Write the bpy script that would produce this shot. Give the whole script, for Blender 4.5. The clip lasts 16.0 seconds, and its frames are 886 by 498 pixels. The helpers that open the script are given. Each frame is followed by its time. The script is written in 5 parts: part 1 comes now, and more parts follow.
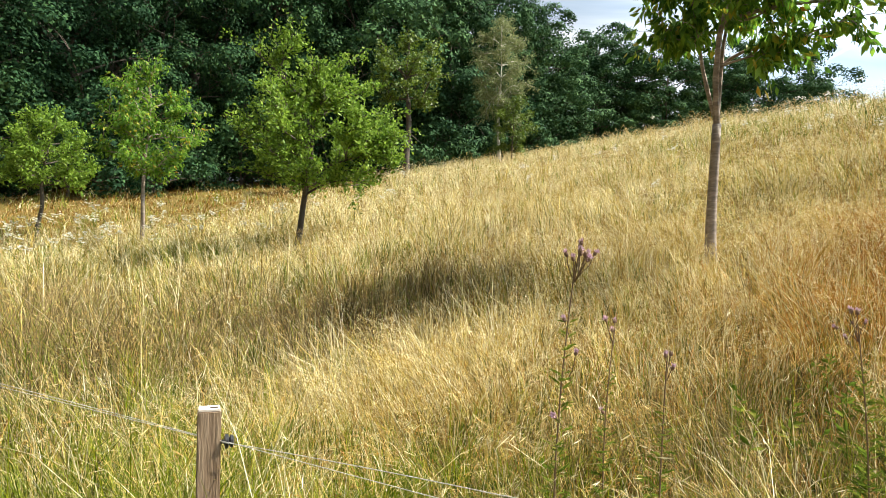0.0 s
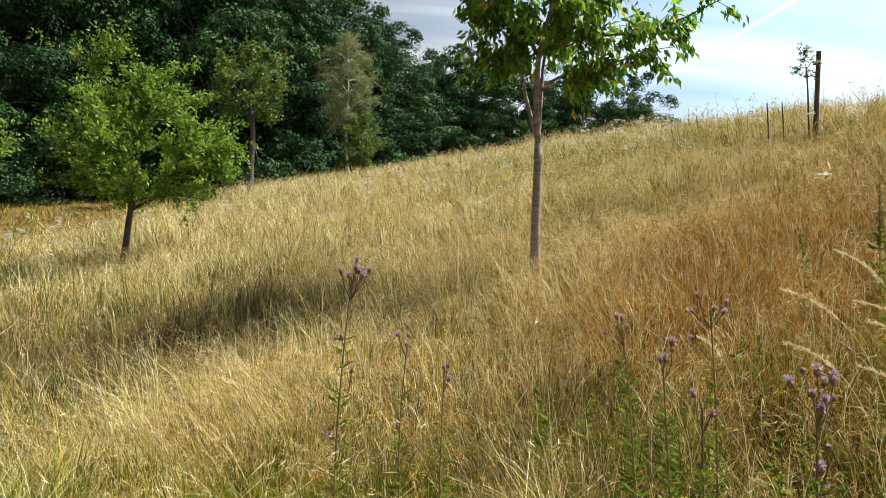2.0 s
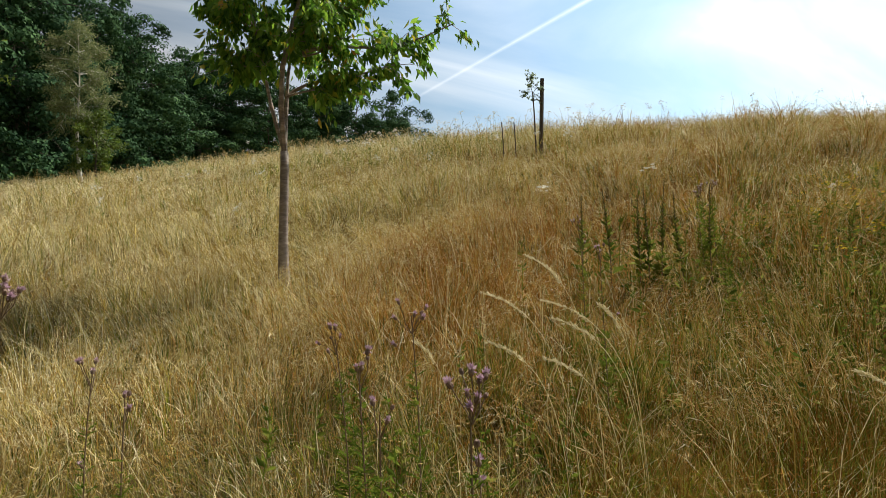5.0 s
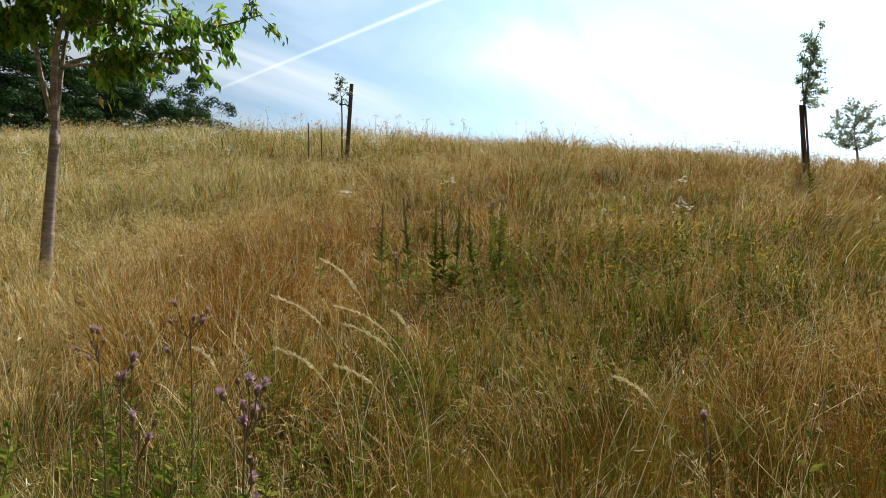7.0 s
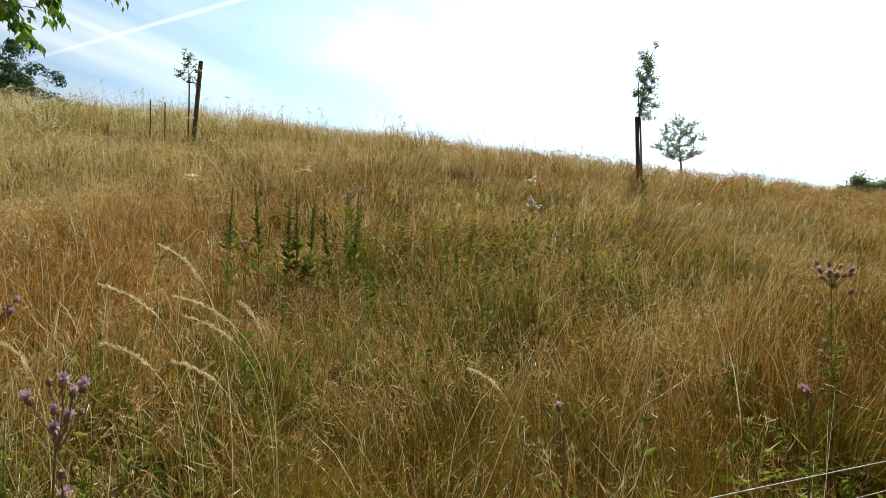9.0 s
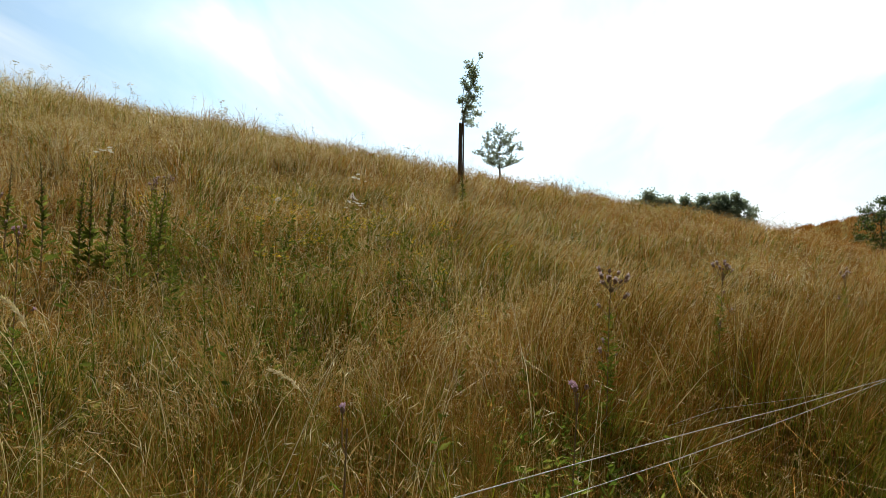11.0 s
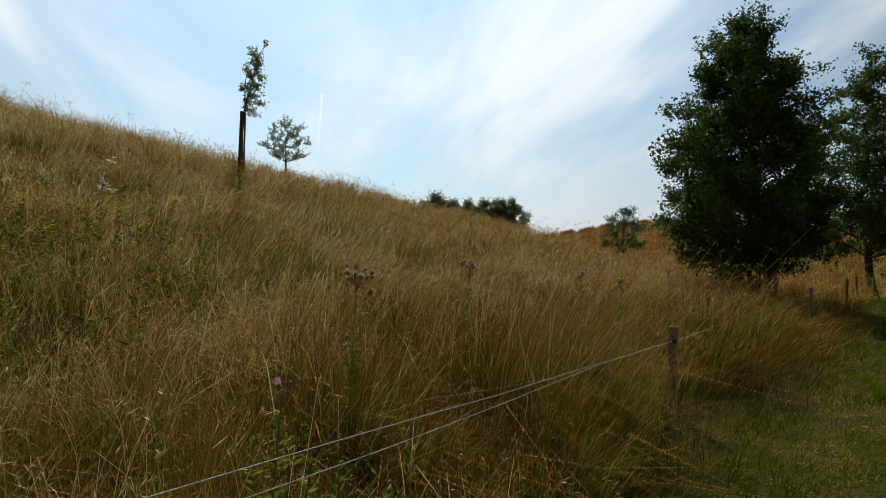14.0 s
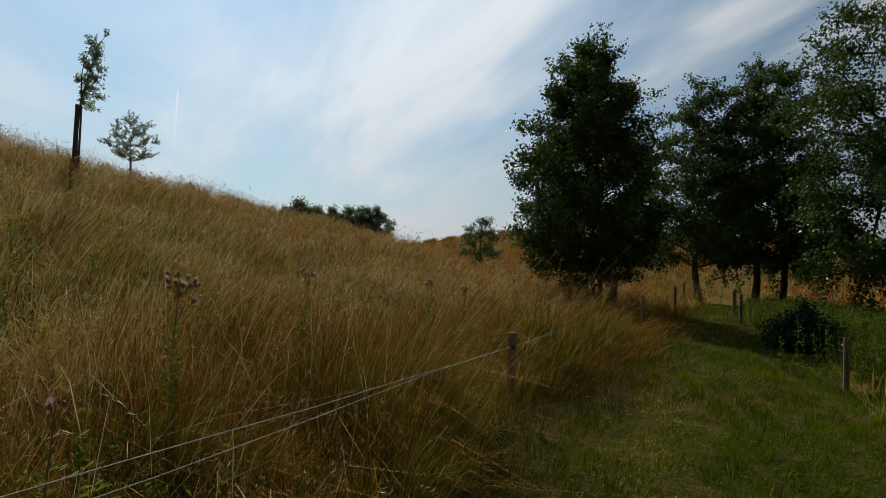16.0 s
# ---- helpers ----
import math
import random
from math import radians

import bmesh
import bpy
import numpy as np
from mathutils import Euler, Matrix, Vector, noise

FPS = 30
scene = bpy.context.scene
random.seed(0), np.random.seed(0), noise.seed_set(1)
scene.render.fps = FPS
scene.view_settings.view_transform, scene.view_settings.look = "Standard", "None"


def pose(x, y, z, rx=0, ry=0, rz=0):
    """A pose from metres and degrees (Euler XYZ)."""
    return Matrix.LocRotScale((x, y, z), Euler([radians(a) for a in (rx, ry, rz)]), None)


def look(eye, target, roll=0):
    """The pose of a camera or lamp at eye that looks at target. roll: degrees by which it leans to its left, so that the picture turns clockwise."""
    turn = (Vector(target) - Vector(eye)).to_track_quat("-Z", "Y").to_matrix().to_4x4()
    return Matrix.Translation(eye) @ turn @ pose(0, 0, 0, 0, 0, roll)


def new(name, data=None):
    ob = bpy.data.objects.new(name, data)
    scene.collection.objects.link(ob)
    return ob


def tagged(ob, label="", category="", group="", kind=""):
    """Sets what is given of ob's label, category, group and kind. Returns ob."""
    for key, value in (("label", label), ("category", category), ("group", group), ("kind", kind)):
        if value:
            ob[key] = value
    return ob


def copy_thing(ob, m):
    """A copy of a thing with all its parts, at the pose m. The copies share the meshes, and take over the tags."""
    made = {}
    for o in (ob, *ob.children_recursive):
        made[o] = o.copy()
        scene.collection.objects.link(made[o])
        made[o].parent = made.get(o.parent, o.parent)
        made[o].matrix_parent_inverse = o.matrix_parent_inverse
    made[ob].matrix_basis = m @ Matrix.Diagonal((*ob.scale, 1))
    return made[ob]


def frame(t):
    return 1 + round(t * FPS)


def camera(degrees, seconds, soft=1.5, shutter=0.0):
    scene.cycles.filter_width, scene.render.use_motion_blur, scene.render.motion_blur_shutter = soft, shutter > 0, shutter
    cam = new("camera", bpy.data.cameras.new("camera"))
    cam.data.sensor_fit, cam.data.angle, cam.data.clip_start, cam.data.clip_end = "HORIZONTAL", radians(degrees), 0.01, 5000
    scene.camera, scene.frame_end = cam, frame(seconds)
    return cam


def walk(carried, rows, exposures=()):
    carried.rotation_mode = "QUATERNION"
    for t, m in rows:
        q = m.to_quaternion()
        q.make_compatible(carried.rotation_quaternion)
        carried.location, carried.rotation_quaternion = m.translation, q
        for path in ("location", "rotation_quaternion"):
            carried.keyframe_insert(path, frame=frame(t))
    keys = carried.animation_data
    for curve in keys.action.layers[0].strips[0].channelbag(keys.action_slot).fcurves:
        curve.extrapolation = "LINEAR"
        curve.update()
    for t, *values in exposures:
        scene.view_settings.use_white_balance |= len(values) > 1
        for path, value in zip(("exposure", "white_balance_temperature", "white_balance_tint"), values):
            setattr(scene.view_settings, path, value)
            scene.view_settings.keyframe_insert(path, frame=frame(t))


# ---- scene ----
cam = camera(67.8, 16.0, soft=0.85)
PATH = [
    (0, (0.000, -0.000, 1.600), (0.000, 1.999, 1.662), 1.1),
    (0.5, (0.058, -0.020, 1.605), (0.144, 1.977, 1.674), 0.6),
    (1, (0.130, -0.009, 1.608), (0.307, 1.981, 1.692), 0.5),
    (1.5, (0.208, -0.014, 1.608), (0.506, 1.961, 1.708), -0.5),
    (2, (0.261, -0.028, 1.613), (0.693, 1.922, 1.721), -0.5),
    (2.5, (0.305, -0.020, 1.613), (0.850, 1.901, 1.730), -0.8),
    (3, (0.353, -0.021, 1.608), (1.000, 1.867, 1.735), -0.9),
    (3.2, (0.375, -0.005, 1.610), (1.066, 1.867, 1.738), -1.0),
    (5.5, (0.519, -0.065, 1.614), (1.719, 1.531, 1.724), -2.5),
    (6, (0.538, -0.036, 1.613), (1.872, 1.450, 1.722), -1.6),
    (6.5, (0.549, -0.032, 1.616), (2.001, 1.339, 1.728), -1.0),
    (7, (0.561, -0.024, 1.612), (2.084, 1.267, 1.725), -0.9),
    (7.5, (0.571, -0.030, 1.613), (2.150, 1.193, 1.716), -1.1),
    (8, (0.592, -0.002, 1.611), (2.229, 1.142, 1.709), -1.0),
    (8.5, (0.597, 0.003, 1.611), (2.301, 1.047, 1.699), -0.4),
    (9, (0.623, 0.037, 1.605), (2.392, 0.965, 1.694), -0.0),
    (9.5, (0.644, 0.030, 1.611), (2.480, 0.818, 1.698), 0.2),
    (9.7, (0.660, 0.019, 1.603), (2.520, 0.747, 1.697), 0.3),
    (11.8, (0.656, -0.083, 1.625), (2.634, 0.202, 1.709), 0.7),
    (12, (0.667, -0.094, 1.621), (2.651, 0.147, 1.709), 0.3),
    (12.5, (0.675, -0.120, 1.617), (2.670, 0.007, 1.694), 1.5),
    (13, (0.733, -0.166, 1.617), (2.731, -0.143, 1.707), 1.8),
    (13.5, (0.725, -0.231, 1.619), (2.721, -0.304, 1.716), 1.8),
    (14, (0.726, -0.293, 1.616), (2.715, -0.477, 1.712), 2.0),
    (14.5, (0.735, -0.337, 1.620), (2.710, -0.638, 1.718), 1.7),
    (15, (0.731, -0.373, 1.629), (2.687, -0.774, 1.743), 1.8),
    (15.5, (0.723, -0.423, 1.629), (2.657, -0.916, 1.756), 1.8),
    (16, (0.720, -0.477, 1.624), (2.629, -1.058, 1.758), 1.9),
]

EXPOSURES = [(0, 1.38), (0.5, 1.20), (1.5, 1.02), (3, 0.70), (5.5, 0.42), (7, 0.46), (9, 0.66), (9.5, 0.63), (12.5, -0.06), (14.5, -0.40), (16, -0.62)]
walk(cam, [(t, look(eye, target, roll)) for t, eye, target, roll in PATH], EXPOSURES)

# ---- sky and sun ----
SUN_AZ, SUN_EL = 84.0, 47.0
sun_way = Vector((math.sin(radians(SUN_AZ)) * math.cos(radians(SUN_EL)), math.cos(radians(SUN_AZ)) * math.cos(radians(SUN_EL)), math.sin(radians(SUN_EL))))
sun = new("sun", bpy.data.lights.new("sun", "SUN"))
sun.data.energy, sun.data.angle, sun.data.color = 5.0, radians(0.6), (1.0, 0.94, 0.80)
sun.matrix_world = look(sun_way * 100, (0, 0, 0))


class Nodes:
    """Short helpers to wire a node tree."""

    def __init__(self, tree):
        self.tree = tree
        tree.nodes.clear()

    def add(self, kind, **inputs):
        node = self.tree.nodes.new(kind)
        for key, value in inputs.items():
            socket = node.inputs[int(key[1:])] if key[0] == "i" and key[1:].isdigit() else node.inputs[key.replace("_", " ")]
            if isinstance(value, bpy.types.NodeSocket):
                self.tree.links.new(value, socket)
            else:
                socket.default_value = value
        return node

    def math(self, op, a, b=0.0, c=0.0):
        node = self.add("ShaderNodeMath", i0=a, i1=b, i2=c)
        node.operation = op
        return node.outputs[0]

    def noise(self, vector, scale, detail=3.0, rough=0.55, warp=0.0):
        node = self.add("ShaderNodeTexNoise", Vector=vector, Scale=scale, Detail=detail, Roughness=rough, Distortion=warp)
        return node.outputs["Fac"]

    def ramp(self, fac, stops):
        node = self.add("ShaderNodeValToRGB", Fac=fac)
        band = node.color_ramp
        while len(band.elements) < len(stops):
            band.elements.new(0.5)
        for e, (at, colour) in zip(band.elements, stops):
            e.position = at
            e.color = (*colour, 1.0) if len(colour) == 3 else colour
        return node.outputs["Color"]

    def mix(self, fac, a, b, blend="MIX"):
        node = self.tree.nodes.new("ShaderNodeMix")
        node.data_type, node.blend_type = "RGBA", blend
        for socket, value in ((node.inputs[0], fac), (node.inputs[6], a), (node.inputs[7], b)):
            if isinstance(value, bpy.types.NodeSocket):
                self.tree.links.new(value, socket)
            else:
                socket.default_value = (*value, 1.0) if isinstance(value, tuple) and len(value) == 3 else value
        return node.outputs[2]


world = bpy.data.worlds.new("summer_sky")
scene.world = world
world.use_nodes = True
n = Nodes(world.node_tree)
sky = n.tree.nodes.new("ShaderNodeTexSky")
sky.sky_type, sky.sun_disc = "NISHITA", False
sky.sun_elevation, sky.sun_rotation = radians(SUN_EL), radians(SUN_AZ)
sky.air_density, sky.dust_density, sky.ozone_density = 1.0, 0.6, 0.3
way = n.add("ShaderNodeTexCoord").outputs["Generated"]
xyz = n.add("ShaderNodeSeparateXYZ", Vector=way)
lift = n.math("ADD", n.math("MAXIMUM", xyz.outputs[2], 0.0), 0.22)
flat = n.add("ShaderNodeCombineXYZ", X=n.math("DIVIDE", xyz.outputs[0], lift), Y=n.math("DIVIDE", xyz.outputs[1], lift), Z=0.0).outputs[0]
turned = n.add("ShaderNodeMapping", Vector=flat, Rotation=(0, 0, radians(-28)), Scale=(0.48, 1.45, 1.0)).outputs[0]
veil = n.noise(turned, 0.95, 8.0, 0.5, 1.3)
broad = n.noise(flat, 0.45, 2.0, 0.5, 0.3)
cover = n.math("ADD", n.math("MULTIPLY", veil, 0.75), n.math("MULTIPLY", broad, 0.45))
cover = n.ramp(cover, [(0.49, (0.14, 0.14, 0.14)), (0.58, (0.42, 0.42, 0.42)), (0.68, (0.92, 0.92, 0.92))])
near_sun = n.add("ShaderNodeVectorMath", i0=way, i1=tuple(sun_way))
near_sun.operation = "DOT_PRODUCT"
glow = n.math("POWER", n.math("MAXIMUM", near_sun.outputs["Value"], 0.0), 2.0)
haze = n.math("MULTIPLY", n.math("POWER", n.math("SUBTRACT", 1.0, n.math("MAXIMUM", xyz.outputs[2], 0.0)), 5.0), 0.55)
cover = n.mix(haze, cover, (0.85, 0.85, 0.85))
clear_sky = n.mix(1.0, sky.outputs[0], (0.75, 0.98, 1.0), "MULTIPLY")
cloudy = n.mix(cover, clear_sky, (8.6, 9.1, 9.5))
bright = n.add("ShaderNodeVectorMath", i0=cloudy)
bright.operation = "SCALE"
n.tree.links.new(n.math("MULTIPLY_ADD", glow, 2.3, 0.20), bright.inputs["Scale"])
cloudy = bright.outputs[0]
back = n.add("ShaderNodeBackground", Color=cloudy, Strength=0.076)
out = n.add("ShaderNodeOutputWorld", Surface=back.outputs[0])


# ---- materials ----
def material(name):
    m = bpy.data.materials.new(name)
    m.use_nodes = True
    return m, Nodes(m.node_tree)


def blade_material(name, stops, see_through=0.4, patch=0.25, patch_share=0.5, rough=0.6, sheen=0.0):
    """Thin plant matter: colour by each blade's chance and by patches in the meadow; part of the light passes through."""
    m, k = material(name)
    where = k.add("ShaderNodeNewGeometry")
    chance = where.outputs["Random Per Island"]
    spots = k.noise(where.outputs["Position"], patch, 3.0, 0.6)
    spots = k.math("MULTIPLY_ADD", k.math("SUBTRACT", spots, 0.5), 2.2, 0.5)
    fac = k.math("ADD", k.math("MULTIPLY", spots, patch_share), k.math("MULTIPLY", chance, 1.0 - patch_share))
    colour = k.ramp(fac, stops)
    grain = k.noise(where.outputs["Position"], 60.0, 2.0)
    colour = k.mix(0.25, colour, k.ramp(grain, [(0.3, (0.35, 0.35, 0.35)), (0.7, (1.0, 1.0, 1.0))]), "MULTIPLY")
    surf = k.add("ShaderNodeBsdfPrincipled", Base_Color=colour, Roughness=rough)
    surf.inputs["Specular IOR Level"].default_value = sheen
    thin = k.add("ShaderNodeBsdfTranslucent", Color=colour)
    both = k.add("ShaderNodeMixShader", i0=see_through, i1=surf.outputs[0], i2=thin.outputs[0])
    k.add("ShaderNodeOutputMaterial", Surface=both.outputs[0])
    return m


def solid_material(name, stops, scale=8.0, rough=0.8, bump=0.3, stretch=(1, 1, 1), metal=0.0, fine=60.0):
    m, k = material(name)
    coord = k.add("ShaderNodeTexCoord").outputs["Object"]
    coord = k.add("ShaderNodeMapping", Vector=coord, Scale=stretch).outputs[0]
    coarse, small = k.noise(coord, scale, 4.0), k.noise(coord, fine, 3.0)
    fac = k.math("ADD", k.math("MULTIPLY", coarse, 0.65), k.math("MULTIPLY", small, 0.35))
    surf = k.add("ShaderNodeBsdfPrincipled", Base_Color=k.ramp(fac, stops), Roughness=rough, Metallic=metal)
    relief = k.add("ShaderNodeBump", Strength=bump, Distance=0.02, Height=fac)
    k.tree.links.new(relief.outputs[0], surf.inputs["Normal"])
    k.add("ShaderNodeOutputMaterial", Surface=surf.outputs[0])
    return m


STRAW = blade_material("dry_straw", [(0.12, (0.25, 0.15, 0.028)), (0.36, (0.39, 0.27, 0.05)), (0.62, (0.54, 0.41, 0.10)), (0.88, (0.68, 0.55, 0.21))], 0.12, 0.8, 0.42, 0.5, 0.06)
RUST = blade_material("rusty_straw", [(0.12, (0.16, 0.058, 0.012)), (0.45, (0.36, 0.155, 0.030)), (0.7, (0.52, 0.27, 0.065)), (0.9, (0.68, 0.44, 0.15))], 0.12, 0.8, 0.42)
# brown, deepened in colour for the shaded side of the fence grass
SHADE_BROWN = blade_material("shade_brown_grass", [(0.12, (0.06, 0.026, 0.005)), (0.45, (0.18, 0.085, 0.014)), (0.7, (0.30, 0.155, 0.03)), (0.92, (0.50, 0.33, 0.10))], 0.14, 0.8, 0.35)
# dull brown of flowering grass, also used to paint the cherry's shadow
DUN = blade_material("dun_grass", [(0.12, (0.06, 0.042, 0.018)), (0.45, (0.16, 0.115, 0.05)), (0.7, (0.27, 0.20, 0.09)), (0.92, (0.44, 0.34, 0.17))], 0.14, 0.8, 0.35)
# yellow-green with the sun's glow through the blades put into the colour
LIT = blade_material("sunlit_grass", [(0.15, (0.09, 0.135, 0.005)), (0.5, (0.21, 0.26, 0.010)), (0.9, (0.36, 0.38, 0.025))], 0.5, 0.8, 0.3)
PALE = blade_material("bleached_straw", [(0.15, (0.58, 0.47, 0.21)), (0.5, (0.80, 0.69, 0.37)), (0.9, (0.92, 0.85, 0.60))], 0.18, 0.8, 0.3, 0.45, 0.15)
OAT = blade_material("oat_head", [(0.15, (0.66, 0.54, 0.28)), (0.8, (0.88, 0.80, 0.55))], 0.25, 0.8, 0.3)
SEED = blade_material("seed_head", [(0.15, (0.36, 0.21, 0.06)), (0.5, (0.54, 0.38, 0.13)), (0.9, (0.76, 0.62, 0.31))], 0.2, 0.3, 0.3)
GREEN = blade_material("green_grass", [(0.12, (0.04, 0.075, 0.010)), (0.4, (0.115, 0.165, 0.02)), (0.65, (0.24, 0.27, 0.035)), (0.9, (0.44, 0.42, 0.08))], 0.24, 0.35, 0.3)
# green darkened in colour to stand in for shade between the stems
UNDER_SHADE = blade_material("shade_dark_undergrowth", [(0.12, (0.03, 0.045, 0.008)), (0.45, (0.07, 0.09, 0.014)), (0.75, (0.15, 0.15, 0.025)), (0.92, (0.30, 0.24, 0.06))], 0.22, 0.8, 0.3)
TURF = blade_material("path_turf", [(0.15, (0.035, 0.065, 0.003)), (0.45, (0.095, 0.145, 0.004)), (0.7, (0.16, 0.20, 0.008)), (0.92, (0.27, 0.20, 0.035))], 0.35, 0.9, 0.5)
HERB = blade_material("weed_leaf", [(0.2, (0.06, 0.09, 0.014)), (0.6, (0.14, 0.175, 0.028)), (0.9, (0.26, 0.28, 0.055))], 0.42, 0.6, 0.3)
# dark green, its bluish tint put in for the haze before the wood
OAK_LEAF = blade_material("wood_leaf", [(0.15, (0.011, 0.031, 0.015)), (0.5, (0.027, 0.066, 0.028)), (0.85, (0.072, 0.142, 0.048))], 0.10, 0.18, 0.5, 0.7, 0.03)
# lighter copy of the wood leaf, haze over the farther trees put into it
WOOD_HAZE_LEAF = blade_material("haze_wood_leaf", [(0.15, (0.019, 0.047, 0.022)), (0.5, (0.043, 0.095, 0.040)), (0.85, (0.10, 0.185, 0.068))], 0.10, 0.18, 0.5, 0.7, 0.03)
# greyed and paled in its base colour to imitate haze and glare
HAZE_LEAF = blade_material("haze_leaf", [(0.15, (0.18, 0.23, 0.15)), (0.85, (0.31, 0.37, 0.24))], 0.55, 0.18, 0.4, 0.6, 0.12)
LIGHT_LEAF = blade_material("lime_leaf", [(0.15, (0.05, 0.09, 0.010)), (0.5, (0.10, 0.16, 0.018)), (0.9, (0.19, 0.26, 0.03))], 0.35, 0.5, 0.3, 0.5, 0.4)
BIRCH_LEAF = blade_material("birch_leaf", [(0.15, (0.13, 0.16, 0.07)), (0.6, (0.22, 0.25, 0.11)), (0.9, (0.33, 0.35, 0.17))], 0.35, 0.5, 0.3)
APPLE_LEAF = blade_material("apple_leaf", [(0.12, (0.07, 0.135, 0.013)), (0.45, (0.155, 0.265, 0.027)), (0.9, (0.29, 0.42, 0.06))], 0.42, 1.2, 0.25, 0.5, 0.2)
CHERRY_LEAF = blade_material("cherry_leaf", [(0.1, (0.06, 0.14, 0.016)), (0.45, (0.13, 0.27, 0.03)), (0.84, (0.25, 0.40, 0.045)), (0.945, (0.42, 0.36, 0.04)), (0.98, (0.50, 0.20, 0.03))], 0.55, 1.2, 0.10, 0.45, 0.2)
ALDER_LEAF = blade_material("alder_leaf", [(0.15, (0.028, 0.056, 0.009)), (0.5, (0.06, 0.11, 0.017)), (0.9, (0.115, 0.18, 0.028))], 0.28, 0.5, 0.3, 0.45, 0.2)
THISTLE_LEAF = blade_material("thistle_leaf", [(0.2, (0.08, 0.125, 0.016)), (0.7, (0.18, 0.235, 0.03)), (0.95, (0.36, 0.33, 0.08))], 0.5, 2.0, 0.3)
BARK = solid_material("grey_bark", [(0.3, (0.09, 0.065, 0.045)), (0.5, (0.20, 0.155, 0.115)), (0.7, (0.34, 0.28, 0.22))], 14.0, 0.85, 0.5, (1, 1, 0.35))
CHERRY_BARK = solid_material("cherry_bark", [(0.3, (0.085, 0.062, 0.045)), (0.5, (0.20, 0.155, 0.12)), (0.7, (0.37, 0.31, 0.255))], 7.0, 0.7, 0.7, (0.6, 0.6, 2.2), 0.0, 24.0)
DARK_BARK = solid_material("dark_bark", [(0.3, (0.03, 0.024, 0.018)), (0.6, (0.085, 0.068, 0.05))], 10.0, 0.9, 0.5, (1, 1, 0.4))
BIRCH_BARK = solid_material("birch_bark", [(0.32, (0.08, 0.07, 0.06)), (0.42, (0.55, 0.52, 0.47)), (0.7, (0.72, 0.69, 0.63))], 3.0, 0.7, 0.2, (1, 1, 4.0))
POST_WOOD = solid_material("weathered_post_wood", [(0.3, (0.09, 0.052, 0.030)), (0.5, (0.21, 0.14, 0.085)), (0.7, (0.34, 0.25, 0.165))], 9.0, 0.8, 0.4, (3.0, 3.0, 0.25))
ROUND_WOOD = solid_material("brown_post_wood", [(0.3, (0.085, 0.052, 0.033)), (0.5, (0.19, 0.125, 0.08)), (0.7, (0.30, 0.21, 0.14))], 9.0, 0.85, 0.4, (3.0, 3.0, 0.25))
END_GRAIN = solid_material("post_end_grain", [(0.3, (0.42, 0.36, 0.30)), (0.7, (0.66, 0.60, 0.53))], 30.0, 0.8, 0.2)
STAKE_WOOD = solid_material("brown_stake_wood", [(0.3, (0.035, 0.025, 0.018)), (0.7, (0.11, 0.08, 0.055))], 9.0, 0.85, 0.4, (3.0, 3.0, 0.25))
BLACK_PLASTIC = solid_material("black_plastic", [(0.3, (0.010, 0.010, 0.011)), (0.7, (0.03, 0.03, 0.032))], 30.0, 0.4, 0.1)
ROPE = solid_material("fence_rope", [(0.35, (0.20, 0.19, 0.18)), (0.5, (0.50, 0.48, 0.45)), (0.7, (0.64, 0.62, 0.58))], 120.0, 0.7, 0.5, (1, 1, 1), 0.0, 500.0)
STEM = solid_material("thistle_stem", [(0.3, (0.10, 0.055, 0.03)), (0.55, (0.16, 0.10, 0.045)), (0.75, (0.17, 0.17, 0.06))], 20.0, 0.75, 0.3)
BUD = solid_material("thistle_bud", [(0.3, (0.10, 0.055, 0.036)), (0.6, (0.22, 0.13, 0.085)), (0.8, (0.36, 0.26, 0.17))], 120.0, 0.8, 0.5)
PURPLE = blade_material("thistle_purple", [(0.2, (0.46, 0.27, 0.37)), (0.8, (0.72, 0.52, 0.61))], 0.4, 5.0, 0.3)
DRY_TUFT = blade_material("faded_thistle_tuft", [(0.2, (0.42, 0.31, 0.31)), (0.8, (0.68, 0.57, 0.55))], 0.4, 5.0, 0.3)
FLUFF = blade_material("thistle_fluff", [(0.2, (0.58, 0.52, 0.46)), (0.8, (0.82, 0.79, 0.74))], 0.5, 5.0, 0.3)
YELLOW = blade_material("yellow_petal", [(0.2, (0.62, 0.42, 0.02)), (0.8, (0.80, 0.62, 0.06))], 0.4, 5.0, 0.3)
WHITE = blade_material("white_umbel", [(0.2, (0.60, 0.60, 0.50)), (0.8, (0.82, 0.82, 0.76))], 0.4, 5.0, 0.3)
DARK_SEED = blade_material("dark_seed_spike", [(0.15, (0.06, 0.075, 0.02)), (0.5, (0.12, 0.13, 0.04)), (0.9, (0.22, 0.20, 0.07))], 0.2, 0.3, 0.3)


